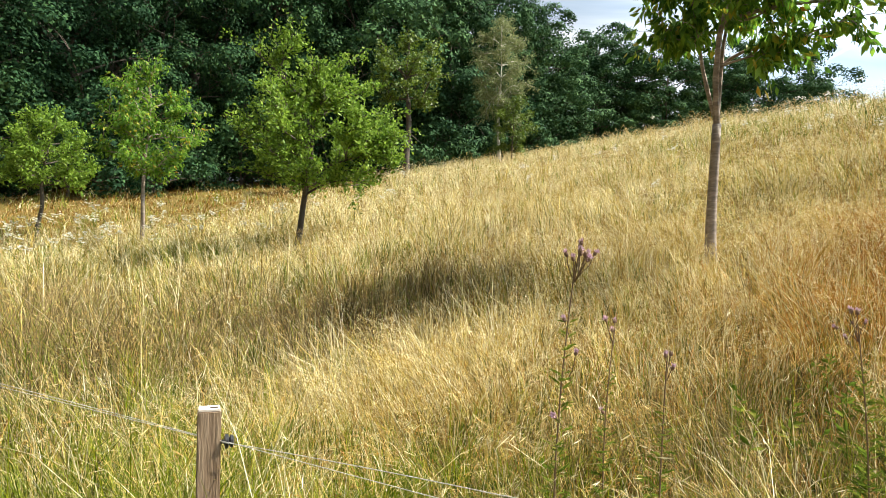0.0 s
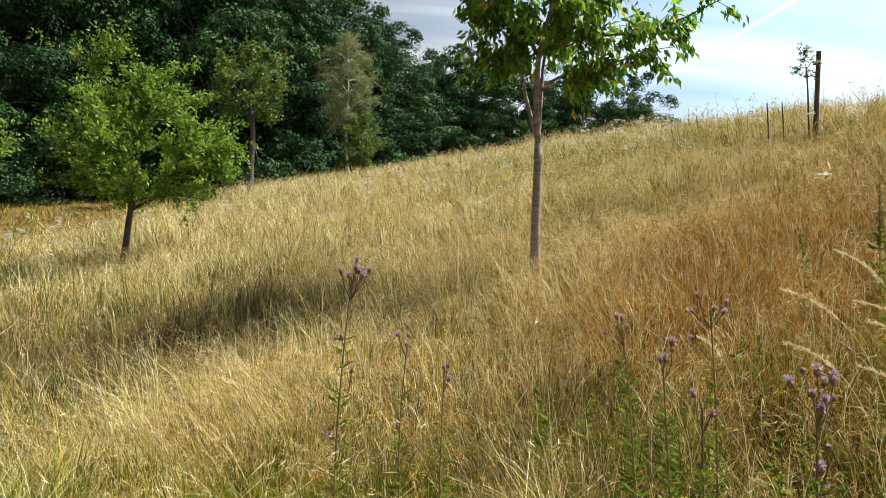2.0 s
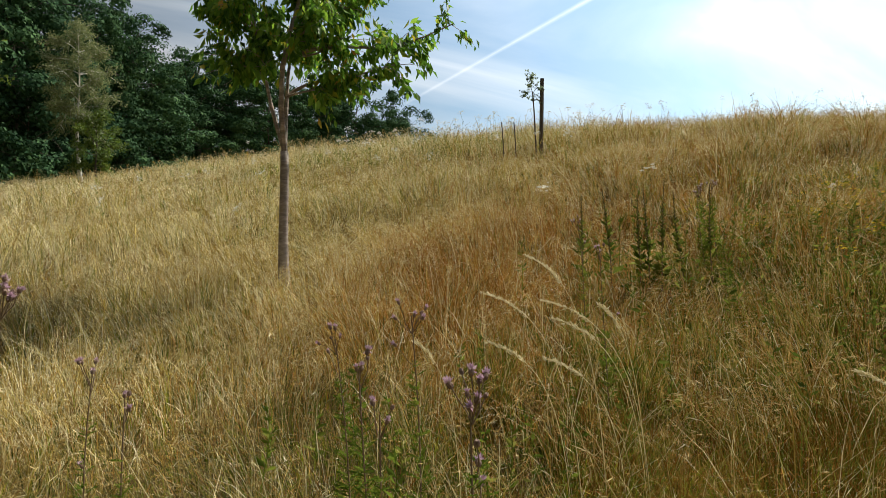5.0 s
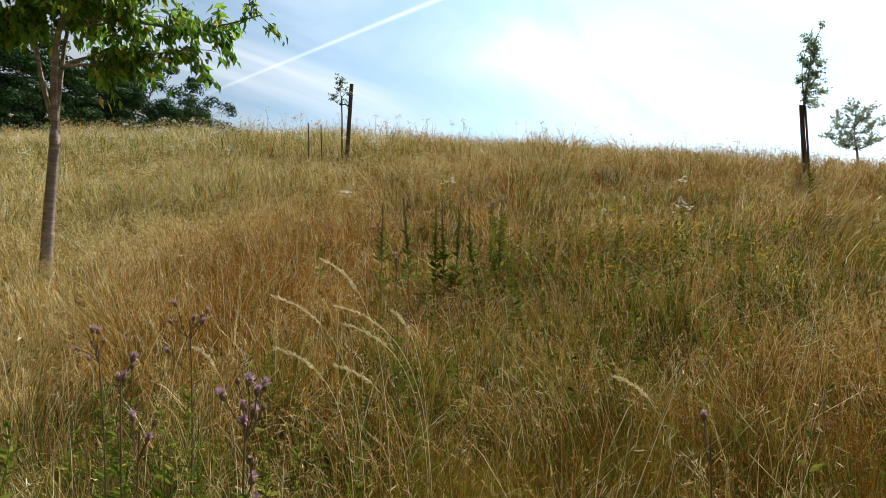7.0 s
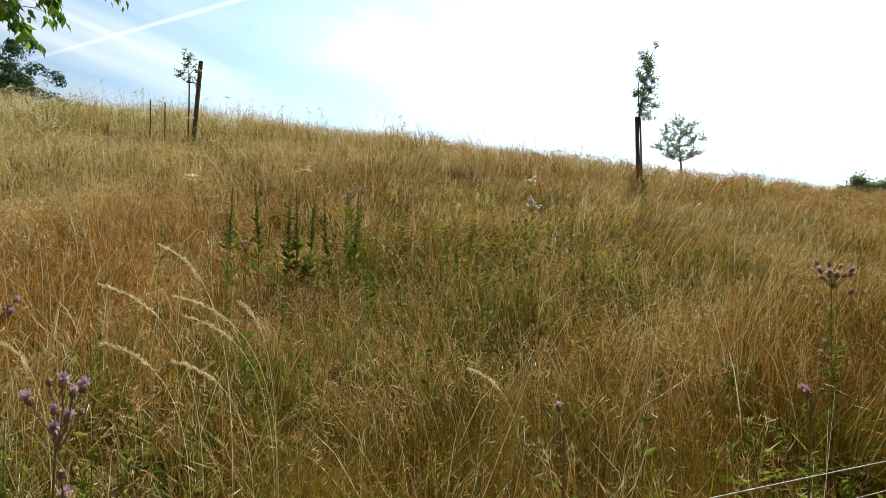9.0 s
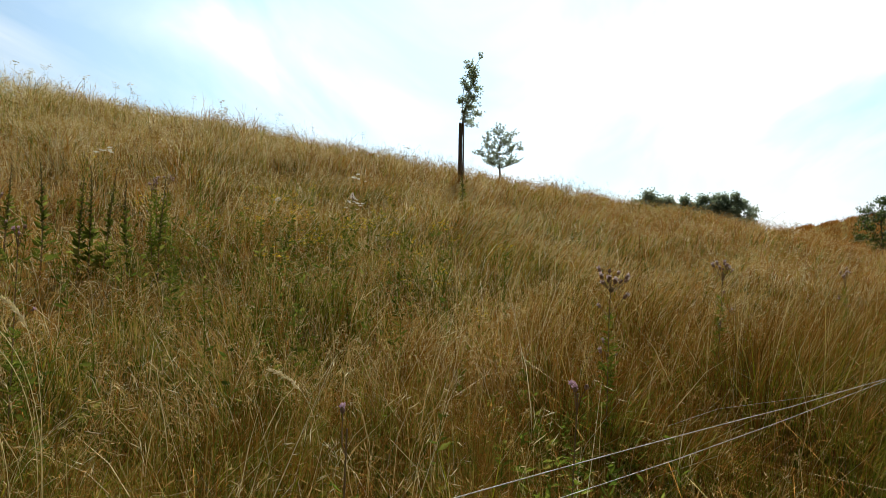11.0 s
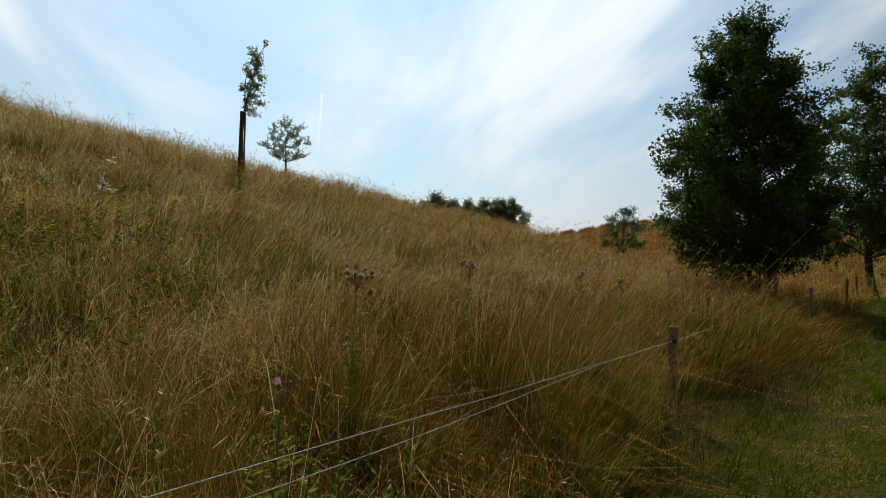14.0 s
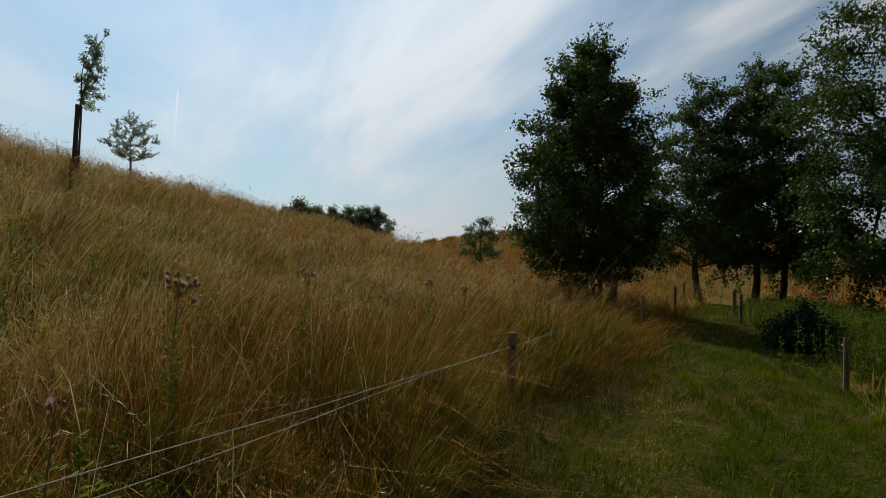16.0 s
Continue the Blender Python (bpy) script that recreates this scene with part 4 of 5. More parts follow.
def path_width(x):
    return np.interp(x, [6.0, 9.5, 13.0, 15.5, 20.0, 28.0], [3.9, 3.4, 2.6, 1.9, 1.6, 2.0])


def nearby(x, y):
    """The first metres of the meadow, where green shoots stand in the straw."""
    return np.exp(-(((x - 0.5) ** 2 + y**2) / 28.0))


def upper_slope(x, y):
    """The paler grass towards the crest of the hill, paled further in colour to imitate haze."""
    return 1 / (1 + np.exp(-(np.hypot(x, y) - 9.5) / 1.0)) / (1 + np.exp(-(y - 4.0) / 1.2))


def rusty(x, y):
    return np.clip((1 - 0.75 * open_slope(x, y)) * (1 - 0.6 * upper_slope(x, y)) * (0.10 + 0.72 / (1 + np.exp(-(x - 0.55 * y - 1.2) / 0.9)) + 0.75 * spot(x, y, 4.6, 5.6, 2.6) + 0.5 * spot(x, y, 8.0, 6.0, 3.0) + 0.55 * spot(x, y, 9.5, -3.0, 4.0) + 0.55 * spot(x, y, 7.5, 0.0, 4.0) + 0.6 / (1 + np.exp(-(x - 17.0) / 2.0)) / (1 + np.exp((y + 7.0) / 1.5))) + 0.75 * spot(x, y, 13.0, 0.0, 5.5), 0, 0.92)


grass("dry_grass", "dry golden meadow grass standing knee high", 270000, 2.6, STRAW, 101, 1.12, 0.0019, lambda x, y: is_meadow(x, y) * (1 - 0.85 * greenness(x, y)) * (1 - 0.85 * nearby(x, y)) * (1 - 0.8 * dun_shade(x, y)) * (1 - 0.7 * rusty(x, y)) * (1 - 0.72 * open_slope(x, y)) * (1 - 0.95 * brown_strip(x, y)) * (1 - 0.8 * wall_of_grass(x, y)), 1.15, (-0.08, -0.04), swirl=0.9, droop=0.42)
grass("rusty_grass", "reddish-brown dry grass in drifts on the slope", 330000, 2.8, RUST, 106, 1.15, 0.0019, lambda x, y: is_meadow(x, y) * (1 - 0.8 * greenness(x, y)) * (1 - 0.4 * nearby(x, y)) * rusty(x, y), 1.3, (-0.05, -0.05), swirl=1.2, droop=0.42)
grass("green_grass", "fresh green grass blades among the straw", 250000, 2.6, GREEN, 102, 0.95, 0.0034, lambda x, y: is_meadow(x, y) * greenness(x, y), 0.6, swirl=0.8)
grass("undergrowth", "low growth under the standing grass, darkened for its shade", 170000, 2.4, UNDER_SHADE, 108, 0.72, 0.0036, lambda x, y: is_meadow(x, y) * (0.35 + 0.65 * np.maximum(greenness(x, y), nearby(x, y))) * (1 - 0.85 * open_slope(x, y)) * (1 - 0.6 * spot(x, y, 6.8, 2.8, 2.4)), 0.7, far=14.0)
grass("thatch", "matted pale straw under the standing grass", 150000, 2.6, PALE, 103, 0.75, 0.0021, lambda x, y: is_meadow(x, y) * np.clip(0.2 * (1 - nearby(x, y)) + 0.15 * laid(x, y), 0, 1) * (1 - 0.9 * dun_shade(x, y)) * (1 - wall_of_grass(x, y) * (1 - 0.7 * laid(x, y))), 0.95, (-0.15, 0.0), swirl=0.9)
grass("pale_grass", "bleached pale grass laid over by the wind", 380000, 6.5, PALE, 109, 1.0, 0.0017, lambda x, y: is_meadow(x, y) * np.clip(0.20 * np.clip((np.hypot(x, y) - 5.0) / 6.0, 0, 1) + 0.85 * open_slope(x, y) + 0.55 * upper_slope(x, y) + 0.2 * spot(x, y, 14.0, -1.0, 5.0), 0, 0.95) * (0.35 + 0.65 * field(x, y, 1.7, 33)) * (1 - 0.6 * spot(x, y, -6.0, 10.5, 4.5)) * (1 - 0.9 * dun_shade(x, y)) * (1 - 0.95 * brown_strip(x, y)) * (1 - wall_of_grass(x, y)), 1.6, (-0.25, -0.05), droop=0.45, swirl=1.3, near=3.0, widen=7.0)
# dark blades paint the self-shadow inside the tall grass by the fence
grass("shaded_growth", "dense growth standing behind the fence, darkened for its own shade", 170000, 3.0, UNDER_SHADE, 110, 0.8, 0.0028, lambda x, y: is_meadow(x, y) * 0.8 * np.exp(-((inside(x, y) / 2.3) ** 2)) / (1 + np.exp(-(x - 1.8) / 0.5)), 0.5, far=14.0)
grass("fence_grass", "fine brown grass upright along the fence, darkened for its own shade", 240000, 3.2, SHADE_BROWN, 115, 1.15, 0.0017, lambda x, y: is_meadow(x, y) * wall_of_grass(x, y) * np.clip(0.35 + 0.5 * inside(x, y), 0, 1), 0.3, far=24.0, swirl=0.25, near=1.6, lo=40.0)
grass("glowing_grass", "yellow-green grass blades low along the fence", 100000, 2.2, LIT, 116, 1.0, 0.0036, lambda x, y: is_meadow(x, y) * np.exp(-((inside(x, y) / 2.4) ** 2)) / (1 + np.exp((x - 2.6) / 0.4)) * (0.15 + 0.85 * field(x, y, 1.9, 41)), 0.35, far=20.0, swirl=0.4, near=1.0)
grass("fence_shoots", "yellow-green shoots low along the fence", 230000, 3.2, LIT, 117, 0.72, 0.0032, lambda x, y: is_meadow(x, y) * np.exp(-((inside(x, y) / 1.1) ** 2)) * wall_of_grass(x, y) * (0.2 + 0.8 * field(x, y, 1.9, 41)), 0.35, far=20.0, swirl=0.4, near=1.6, lo=40.0)
grass("dun_grass", "dull brown flowering grass, darkened where the cherry's shadow falls", 300000, 4.5, DUN, 120, 1.3, 0.0017, lambda x, y: is_meadow(x, y) * dun_shade(x, y), 0.6, near=3.0, far=16.0, swirl=0.6)
grass("cut_strip", "short brown cut grass at the foot of the wood", 26000, 26.0, SHADE_BROWN, 118, 0.14, 0.003, brown_strip, 0.8, near=19.0, far=40.0, lo=-48.0, hi=0.0, even=True)
grass("valley_grass", "rust-coloured dry grass on the far side of the valley", 70000, 60.0, RUST, 119, 0.5, 0.004, lambda x, y: np.clip((-path_width(x) - 2.5 - inside(x, y)) / 1.0, 0, 1) * np.clip((np.hypot(x, y) - 27) / 3, 0, 1) * (0.4 + 0.6 * field(x, y, 0.4, 51)), 0.7, near=24.0, far=90.0, lo=95.0, hi=142.0, even=True)
grass("far_meadow", "rust-coloured dry grass beyond the trees by the path", 90000, 40.0, RUST, 122, 0.5, 0.003, lambda x, y: np.clip((x - 19) / 3, 0, 1) * np.clip((-6 - y) / 3, 0, 1) * np.clip(np.abs(inside(x, y) + 1.0) - 0.9, 0, 1) * (0.4 + 0.6 * field(x, y, 0.5, 67)), 0.9, near=22.0, far=85.0, lo=95.0, hi=142.0, even=True)
grass("path_turf", "short green turf of the mown path", 330000, 6.0, TURF, 104, 0.12, 0.0040, lambda x, y: np.clip((-0.35 - inside(x, y)) / 0.5, 0, 1) * np.clip((inside(x, y) + path_width(x) + 0.2) / 0.3, 0, 1) * (0.35 + 0.65 * field(x, y, 1.4, 9)) * (0.5 + 0.5 * field(x, y, 5.0, 19)), 0.8, near=3.0, lo=100.0, hi=146.0, even=True, far=38.0, widen=7.0)
grass("turf_tufts", "darker tufts in the turf of the path", 90000, 6.0, UNDER_SHADE, 121, 0.17, 0.0036, lambda x, y: np.clip((-0.2 - inside(x, y)) / 0.4, 0, 1) * np.clip((inside(x, y) + path_width(x) + 0.2) / 0.3, 0, 1) * field(x, y, 3.2, 65) ** 2 * field(x, y, 9.0, 66), 0.7, near=3.0, lo=100.0, hi=146.0, even=True, far=30.0)
grass("mown_straw", "dry mown straw lying on the path", 200000, 4.5, STRAW, 107, 0.09, 0.0024, lambda x, y: np.clip((-0.05 - inside(x, y)) / 0.3, 0, 1) * np.clip((inside(x, y) + path_width(x) + 0.2) / 0.3, 0, 1) * np.clip(0.5 * (1 - field(x, y, 1.4, 9)) ** 2 + 2.0 * np.exp(-((inside(x, y) + 1.2) / 0.4) ** 2) * field(x, y, 1.8, 35), 0, 1), 1.1, near=3.0, lo=100.0, hi=146.0, even=True, far=30.0)
grass("far_verge", "rough grass beyond the path", 9000, 6.0, STRAW, 114, 0.4, 0.006, lambda x, y: np.clip((-3.1 - inside(x, y)) / 0.4, 0, 1), 0.6, near=2.0, lo=140.0, hi=325.0, even=True, far=22.0)
grass("bank_weeds", "dark green weeds and grass on the bank across the path", 130000, 7.5, HERB, 105, 0.62, 0.0050, lambda x, y: np.clip((-path_width(x) - inside(x, y)) / 0.4, 0, 1), 0.6, near=4.0, lo=100.0, hi=150.0, even=True)


def arching(name, label, count, core, mat, seed, tall, wide, chooser, bend, bias, far, even=False):
    rng = np.random.default_rng(seed)
    x, y, r = scatter(rng, count, core, -48.0, 142.0, 1.0, far)
    keep = rng.uniform(0, 1, count) < chooser(x, y)
    x, y, r = x[keep], y[keep], r[keep]
    k = len(x)
    h = tall * rng.uniform(0.6, 1.25, k) * (1.0 if even else sward(x, y))
    flow = np.stack([field(x, y, 2.2, 21) - 0.5, field(x, y, 2.2, 22) - 0.5], -1)
    lean = rng.normal(size=(k, 2)) * bend + flow * 1.0 + np.array(bias) + wind(x, y)
    ob = mesh_object(name, arch_mesh(name, np.stack([x, y, land(x, y) - 0.02], -1), h, wide * rng.uniform(0.6, 1.3, k) * (1 + r / 3.5), lean, rng), mat)
    return tagged(ob, label, "grass", kind="stuff")


arching("arching_straw", "long pale straw stalks arching over the meadow", 42000, 2.4, PALE, 131, 1.5, 0.0018, lambda x, y: is_meadow(x, y) * (0.35 + 0.65 * field(x, y, 0.8, 31)) * (1 - 0.6 * nearby(x, y)) * (1 - 0.75 * spot(x, y, -2.2, 3.4, 1.8)) * (1 - 0.75 * dun_shade(x, y)) * (1 - 0.65 / (1 + np.exp(-(x - 3.6) / 0.6))) * (1 - wall_of_grass(x, y)), 0.45, (-0.1, -0.05), 20.0)
arching("arching_grass", "long golden grass stalks bending in the wind", 42000, 2.4, STRAW, 132, 1.4, 0.0022, lambda x, y: is_meadow(x, y) * (1 - 0.8 * nearby(x, y)) * (1 - 0.6 * spot(x, y, -2.2, 3.4, 1.8)) * (1 - 0.8 * dun_shade(x, y)) * (1 - 0.7 * rusty(x, y)) * (1 - 0.93 * wall_of_grass(x, y)), 0.5, (0.05, -0.05), 20.0)
arching("arching_rust", "long reddish grass stalks bending in the wind", 42000, 2.8, RUST, 135, 1.35, 0.0018, lambda x, y: is_meadow(x, y) * 0.8 * rusty(x, y) * (1 - 0.8 * nearby(x, y)) * (1 - 0.6 * wall_of_grass(x, y)), 0.5, (0.1, -0.05), 22.0)
# the verge and the overhang below take the shade-dark colour along the path edge
arching("verge_grass", "long grass hanging over the path edge, darkened for the shade there", 120000, 4.0, UNDER_SHADE, 133, 0.30, 0.0024, lambda x, y: np.exp(-((inside(x, y) + 0.28) / 0.38) ** 2), 0.4, (-0.12, -0.18), 26.0, True)
arching("overhang", "matted grass leaning out over the path, darkened for the shade there", 70000, 4.5, UNDER_SHADE, 136, 0.55, 0.0022, lambda x, y: np.exp(-((inside(x, y) + 0.25) / 0.42) ** 2) * np.clip((x - 6.8) / 1.0, 0, 1) * np.clip((13 - x) / 3, 0, 1), 0.35, (-0.16, -0.24), 17.0, True)
arching("brown_overhang", "brown stalks leaning out over the path", 42000, 4.5, SHADE_BROWN, 137, 0.70, 0.0019, lambda x, y: np.exp(-((inside(x, y) + 0.1) / 0.35) ** 2) * np.clip((x - 6.8) / 1.0, 0, 1) * np.clip((14 - x) / 3, 0, 1), 0.32, (-0.18, -0.26), 17.0, True)
arching("bleached_sheaf", "long bleached stalks bowed to the ground", 45000, 4.5, PALE, 139, 0.75, 0.0013, lambda x, y: is_meadow(x, y) * np.clip(laid(x, y) * 1.2 - 0.2, 0, 1) * (0.2 + 0.8 * field(x, y, 4.0, 62)), 0.35, (-0.75, -0.25), 12.0, True)
arching("laid_straw", "pale straw laid flat in sheaves by the wind", 60000, 4.5, STRAW, 138, 0.55, 0.0016, lambda x, y: is_meadow(x, y) * np.clip(laid(x, y) * 1.1 - 0.1, 0, 1) * (0.3 + 0.7 * field(x, y, 5.0, 61)), 0.55, (-0.6, -0.3), 12.0, True)
arching("dry_verge", "dry golden grass spilling over the edge of the path", 90000, 7.0, RUST, 134, 0.5, 0.0020, lambda x, y: np.clip(np.exp(-((inside(x, y) - 0.05) / 0.3) ** 2) + np.exp(-((inside(x, y) + 0.3) / 0.35) ** 2) * np.exp(-((x - 9.8) / 1.9) ** 2), 0, 1) * np.clip((x - 7.2) / 1.0, 0.0, 1), 0.3, (-0.3, -0.4), 26.0, True)


def seed_grass(name, label, count, core, seed, tall, chooser, far, head=0.10, mat=SEED, bias=(-0.1, -0.05)):
    """Flowering stalks: a thin bent stem with a loose head of spikelets at its tip."""
    rng = np.random.default_rng(seed)
    x, y, r = scatter(rng, count, core, -48.0, 142.0, 1.0, far)
    keep = rng.uniform(0, 1, count) < chooser(x, y)
    x, y, r = x[keep], y[keep], r[keep]
    k = len(x)
    root = np.stack([x, y, land(x, y)], -1)
    h = tall * rng.uniform(0.7, 1.25, k) * sward(x, y)
    lean = np.c_[rng.normal(size=(k, 2)) * 0.22 + np.array(bias) + wind(x, y), np.zeros(k)]
    up = np.array([0, 0, 1.0])
    tip = root + h[:, None] * (up * 0.97 + lean)
    mid = root + h[:, None] * (up * 0.55 + lean * 0.35)
    turn = rng.uniform(0, np.pi, k)
    side = np.stack([np.cos(turn), np.sin(turn), np.zeros(k)], -1) * (0.0006 * (1 + r / 3.5))[:, None]
    stem = np.stack([root - side, root + side, mid - side, mid + side, tip - side * 0.5, tip + side * 0.5], 1)
    nods = unit(lean + rng.normal(size=(k, 3)) * 0.08 + up * rng.uniform(-0.15, 0.7, k)[:, None])
    verts, sizes, index = [stem.reshape(-1, 3)], [], []
    base = np.arange(k) * 6
    index.append(np.stack([base, base + 1, base + 3, base + 2, base + 2, base + 3, base + 5, base + 4], 1).ravel())
    sizes.append(np.tile([4, 4], k))
    start = 6 * k
    for s in range(6):
        at = tip + nods * (head * (s - 1.0) / 5.0) * h[:, None] / 0.7 + up * (-0.006 * s * s * head * 10) + rng.normal(size=(k, 3)) * 0.004
        way = unit(nods + rng.normal(size=(k, 3)) * 0.35)
        across = unit(np.cross(way, rng.normal(size=(k, 3))))
        size = head * 0.36 * rng.uniform(0.7, 1.2, k) * (1 + r / 40)
        broad = (0.0009 * (1.25 - s / 8) * (1 + r / 3.5))[:, None]
        quad = np.stack([at, at + way * (size * 0.5)[:, None] + across * broad, at + way * size[:, None], at + way * (size * 0.5)[:, None] - across * broad], 1)
        verts.append(quad.reshape(-1, 3))
        b = start + np.arange(k) * 4
        index.append(np.stack([b, b + 1, b + 2, b + 3], 1).ravel())
        sizes.append(np.full(k, 4))
        start += 4 * k
    ob = mesh_object(name, quick_mesh(name, np.concatenate(verts), np.concatenate(sizes), np.concatenate(index)), mat)
    return tagged(ob, label, "grass", kind="stuff")


def heads(name, label, count, core, mat, seed, chooser, long, far, wide=0.0013):
    """Single spikelets and bent tips over the top of the sward, mostly lying across the wind."""
    rng = np.random.default_rng(seed)
    x, y, r = scatter(rng, count, core, -48.0, 142.0, 1.2, far)
    keep = rng.uniform(0, 1, count) < chooser(x, y)
    x, y, r = x[keep], y[keep], r[keep]
    k = len(x)
    z = land(x, y) + sward(x, y) * (0.35 + 0.75 * rng.uniform(0, 1, k) ** 0.6)
    flow = np.stack([field(x, y, 2.2, 21) - 0.5, field(x, y, 2.2, 22) - 0.5, np.zeros(k)], -1)
    way = unit(rng.normal(size=(k, 3)) * (0.75, 0.75, 0.5) + flow * 1.6 + np.c_[wind(x, y) * 1.6, np.full(k, 0.12)])
    across = unit(np.cross(way, rng.normal(size=(k, 3))))
    at = np.stack([x, y, z], -1)
    size = (long * rng.uniform(0.5, 1.3, k) * (1 + r / 30))[:, None]
    broad = (wide * rng.uniform(0.6, 1.3, k) * (1 + r / 5))[:, None]
    verts = np.stack([at, at + way * size * 0.45 + across * broad * 0.5, at + way * size - np.array([0, 0, 0.2]) * size, at + way * size * 0.45 - across * broad * 0.5], 1).reshape(-1, 3)
    ob = mesh_object(name, quick_mesh(name, verts, np.full(k, 4), np.arange(4 * k)), mat)
    return tagged(ob, label, "grass", kind="stuff")


heads("pale_heads", "pale dry spikelets over the standing grass", 300000, 8.0, PALE, 141, lambda x, y: is_meadow(x, y) * np.clip(0.2 + 0.8 * open_slope(x, y) + 0.45 * upper_slope(x, y), 0, 1) * (1 - 0.85 * dun_shade(x, y)) * (1 - 0.9 * nearby(x, y)) * (1 - 0.9 * brown_strip(x, y)) * (1 - 0.6 * greenness(x, y)) * (1 - 0.85 * wall_of_grass(x, y)), 0.085, 32.0)
# pale panicles put in the glare and the bright tips by their colour
heads("silver_heads", "silvery dry panicles bowed over the green grass", 220000, 4.5, PALE, 144, lambda x, y: is_meadow(x, y) * 0.8 / (1 + np.exp(-(x - 3.6) / 0.8)) * (0.25 + 0.75 * field(x, y, 3.0, 68)) * np.clip(1 - 0.7 * rusty(x, y) + 0.6 * spot(x, y, 7.0, 3.0, 2.5), 0, 1) * (1 - 0.8 * wall_of_grass(x, y)), 0.06, 24.0, 0.0012)
heads("rusty_heads", "reddish dry spikelets over the standing grass", 210000, 5.0, RUST, 142, lambda x, y: is_meadow(x, y) * np.clip(1.1 * rusty(x, y) + 0.15, 0, 1) * (1 - 0.5 * greenness(x, y)), 0.08, 32.0)
heads("golden_heads", "golden seed heads over the standing grass", 110000, 4.0, SEED, 143, lambda x, y: is_meadow(x, y) * 0.7 * (1 - 0.8 * nearby(x, y)) * (1 - 0.7 * dun_shade(x, y)) * (1 - 0.7 * wall_of_grass(x, y)), 0.05, 28.0)
seed_grass("seeding_grass", "slender dry grass stalks with drooping seed heads", 26000, 2.8, 111, 1.25, lambda x, y: is_meadow(x, y) * (0.3 + 0.7 * field(x, y, 0.7, 12)) * (1 - 0.4 * nearby(x, y)) * np.clip((16 - np.hypot(x, y)) / 6, 0.15, 1), 28.0, 0.08)
seed_grass("oat_grass", "tall pale oat grass with heavy nodding heads", 2600, 3.0, 112, 1.5, lambda x, y: is_meadow(x, y) * field(x, y, 0.5, 13) * (x < 5.5), 12.0, 0.14, PALE, (0.12, -0.08))
seed_grass("bent_oats", "clumps of pale grass bowed under ripe heads", 14000, 3.2, 114, 1.35, lambda x, y: is_meadow(x, y) * np.clip(spot(x, y, 4.5, 1.9, 0.9) + spot(x, y, 6.2, 1.6, 1.2) + spot(x, y, 3.0, 2.6, 0.8) + 0.35 * spot(x, y, 6.5, 3.5, 2.5), 0, 1) * field(x, y, 4.0, 63) ** 2, 11.0, 0.13, SEED, (-0.35, 0.15))
seed_grass("crest_grass", "feathery grass along the crest of the hill", 11000, 40.0, 113, 0.95, lambda x, y: is_meadow(x, y) * (np.hypot(x, y) > 14) / (1 + np.exp(-(x - 2.0) / 1.0)), 40.0, 0.12, SEED)


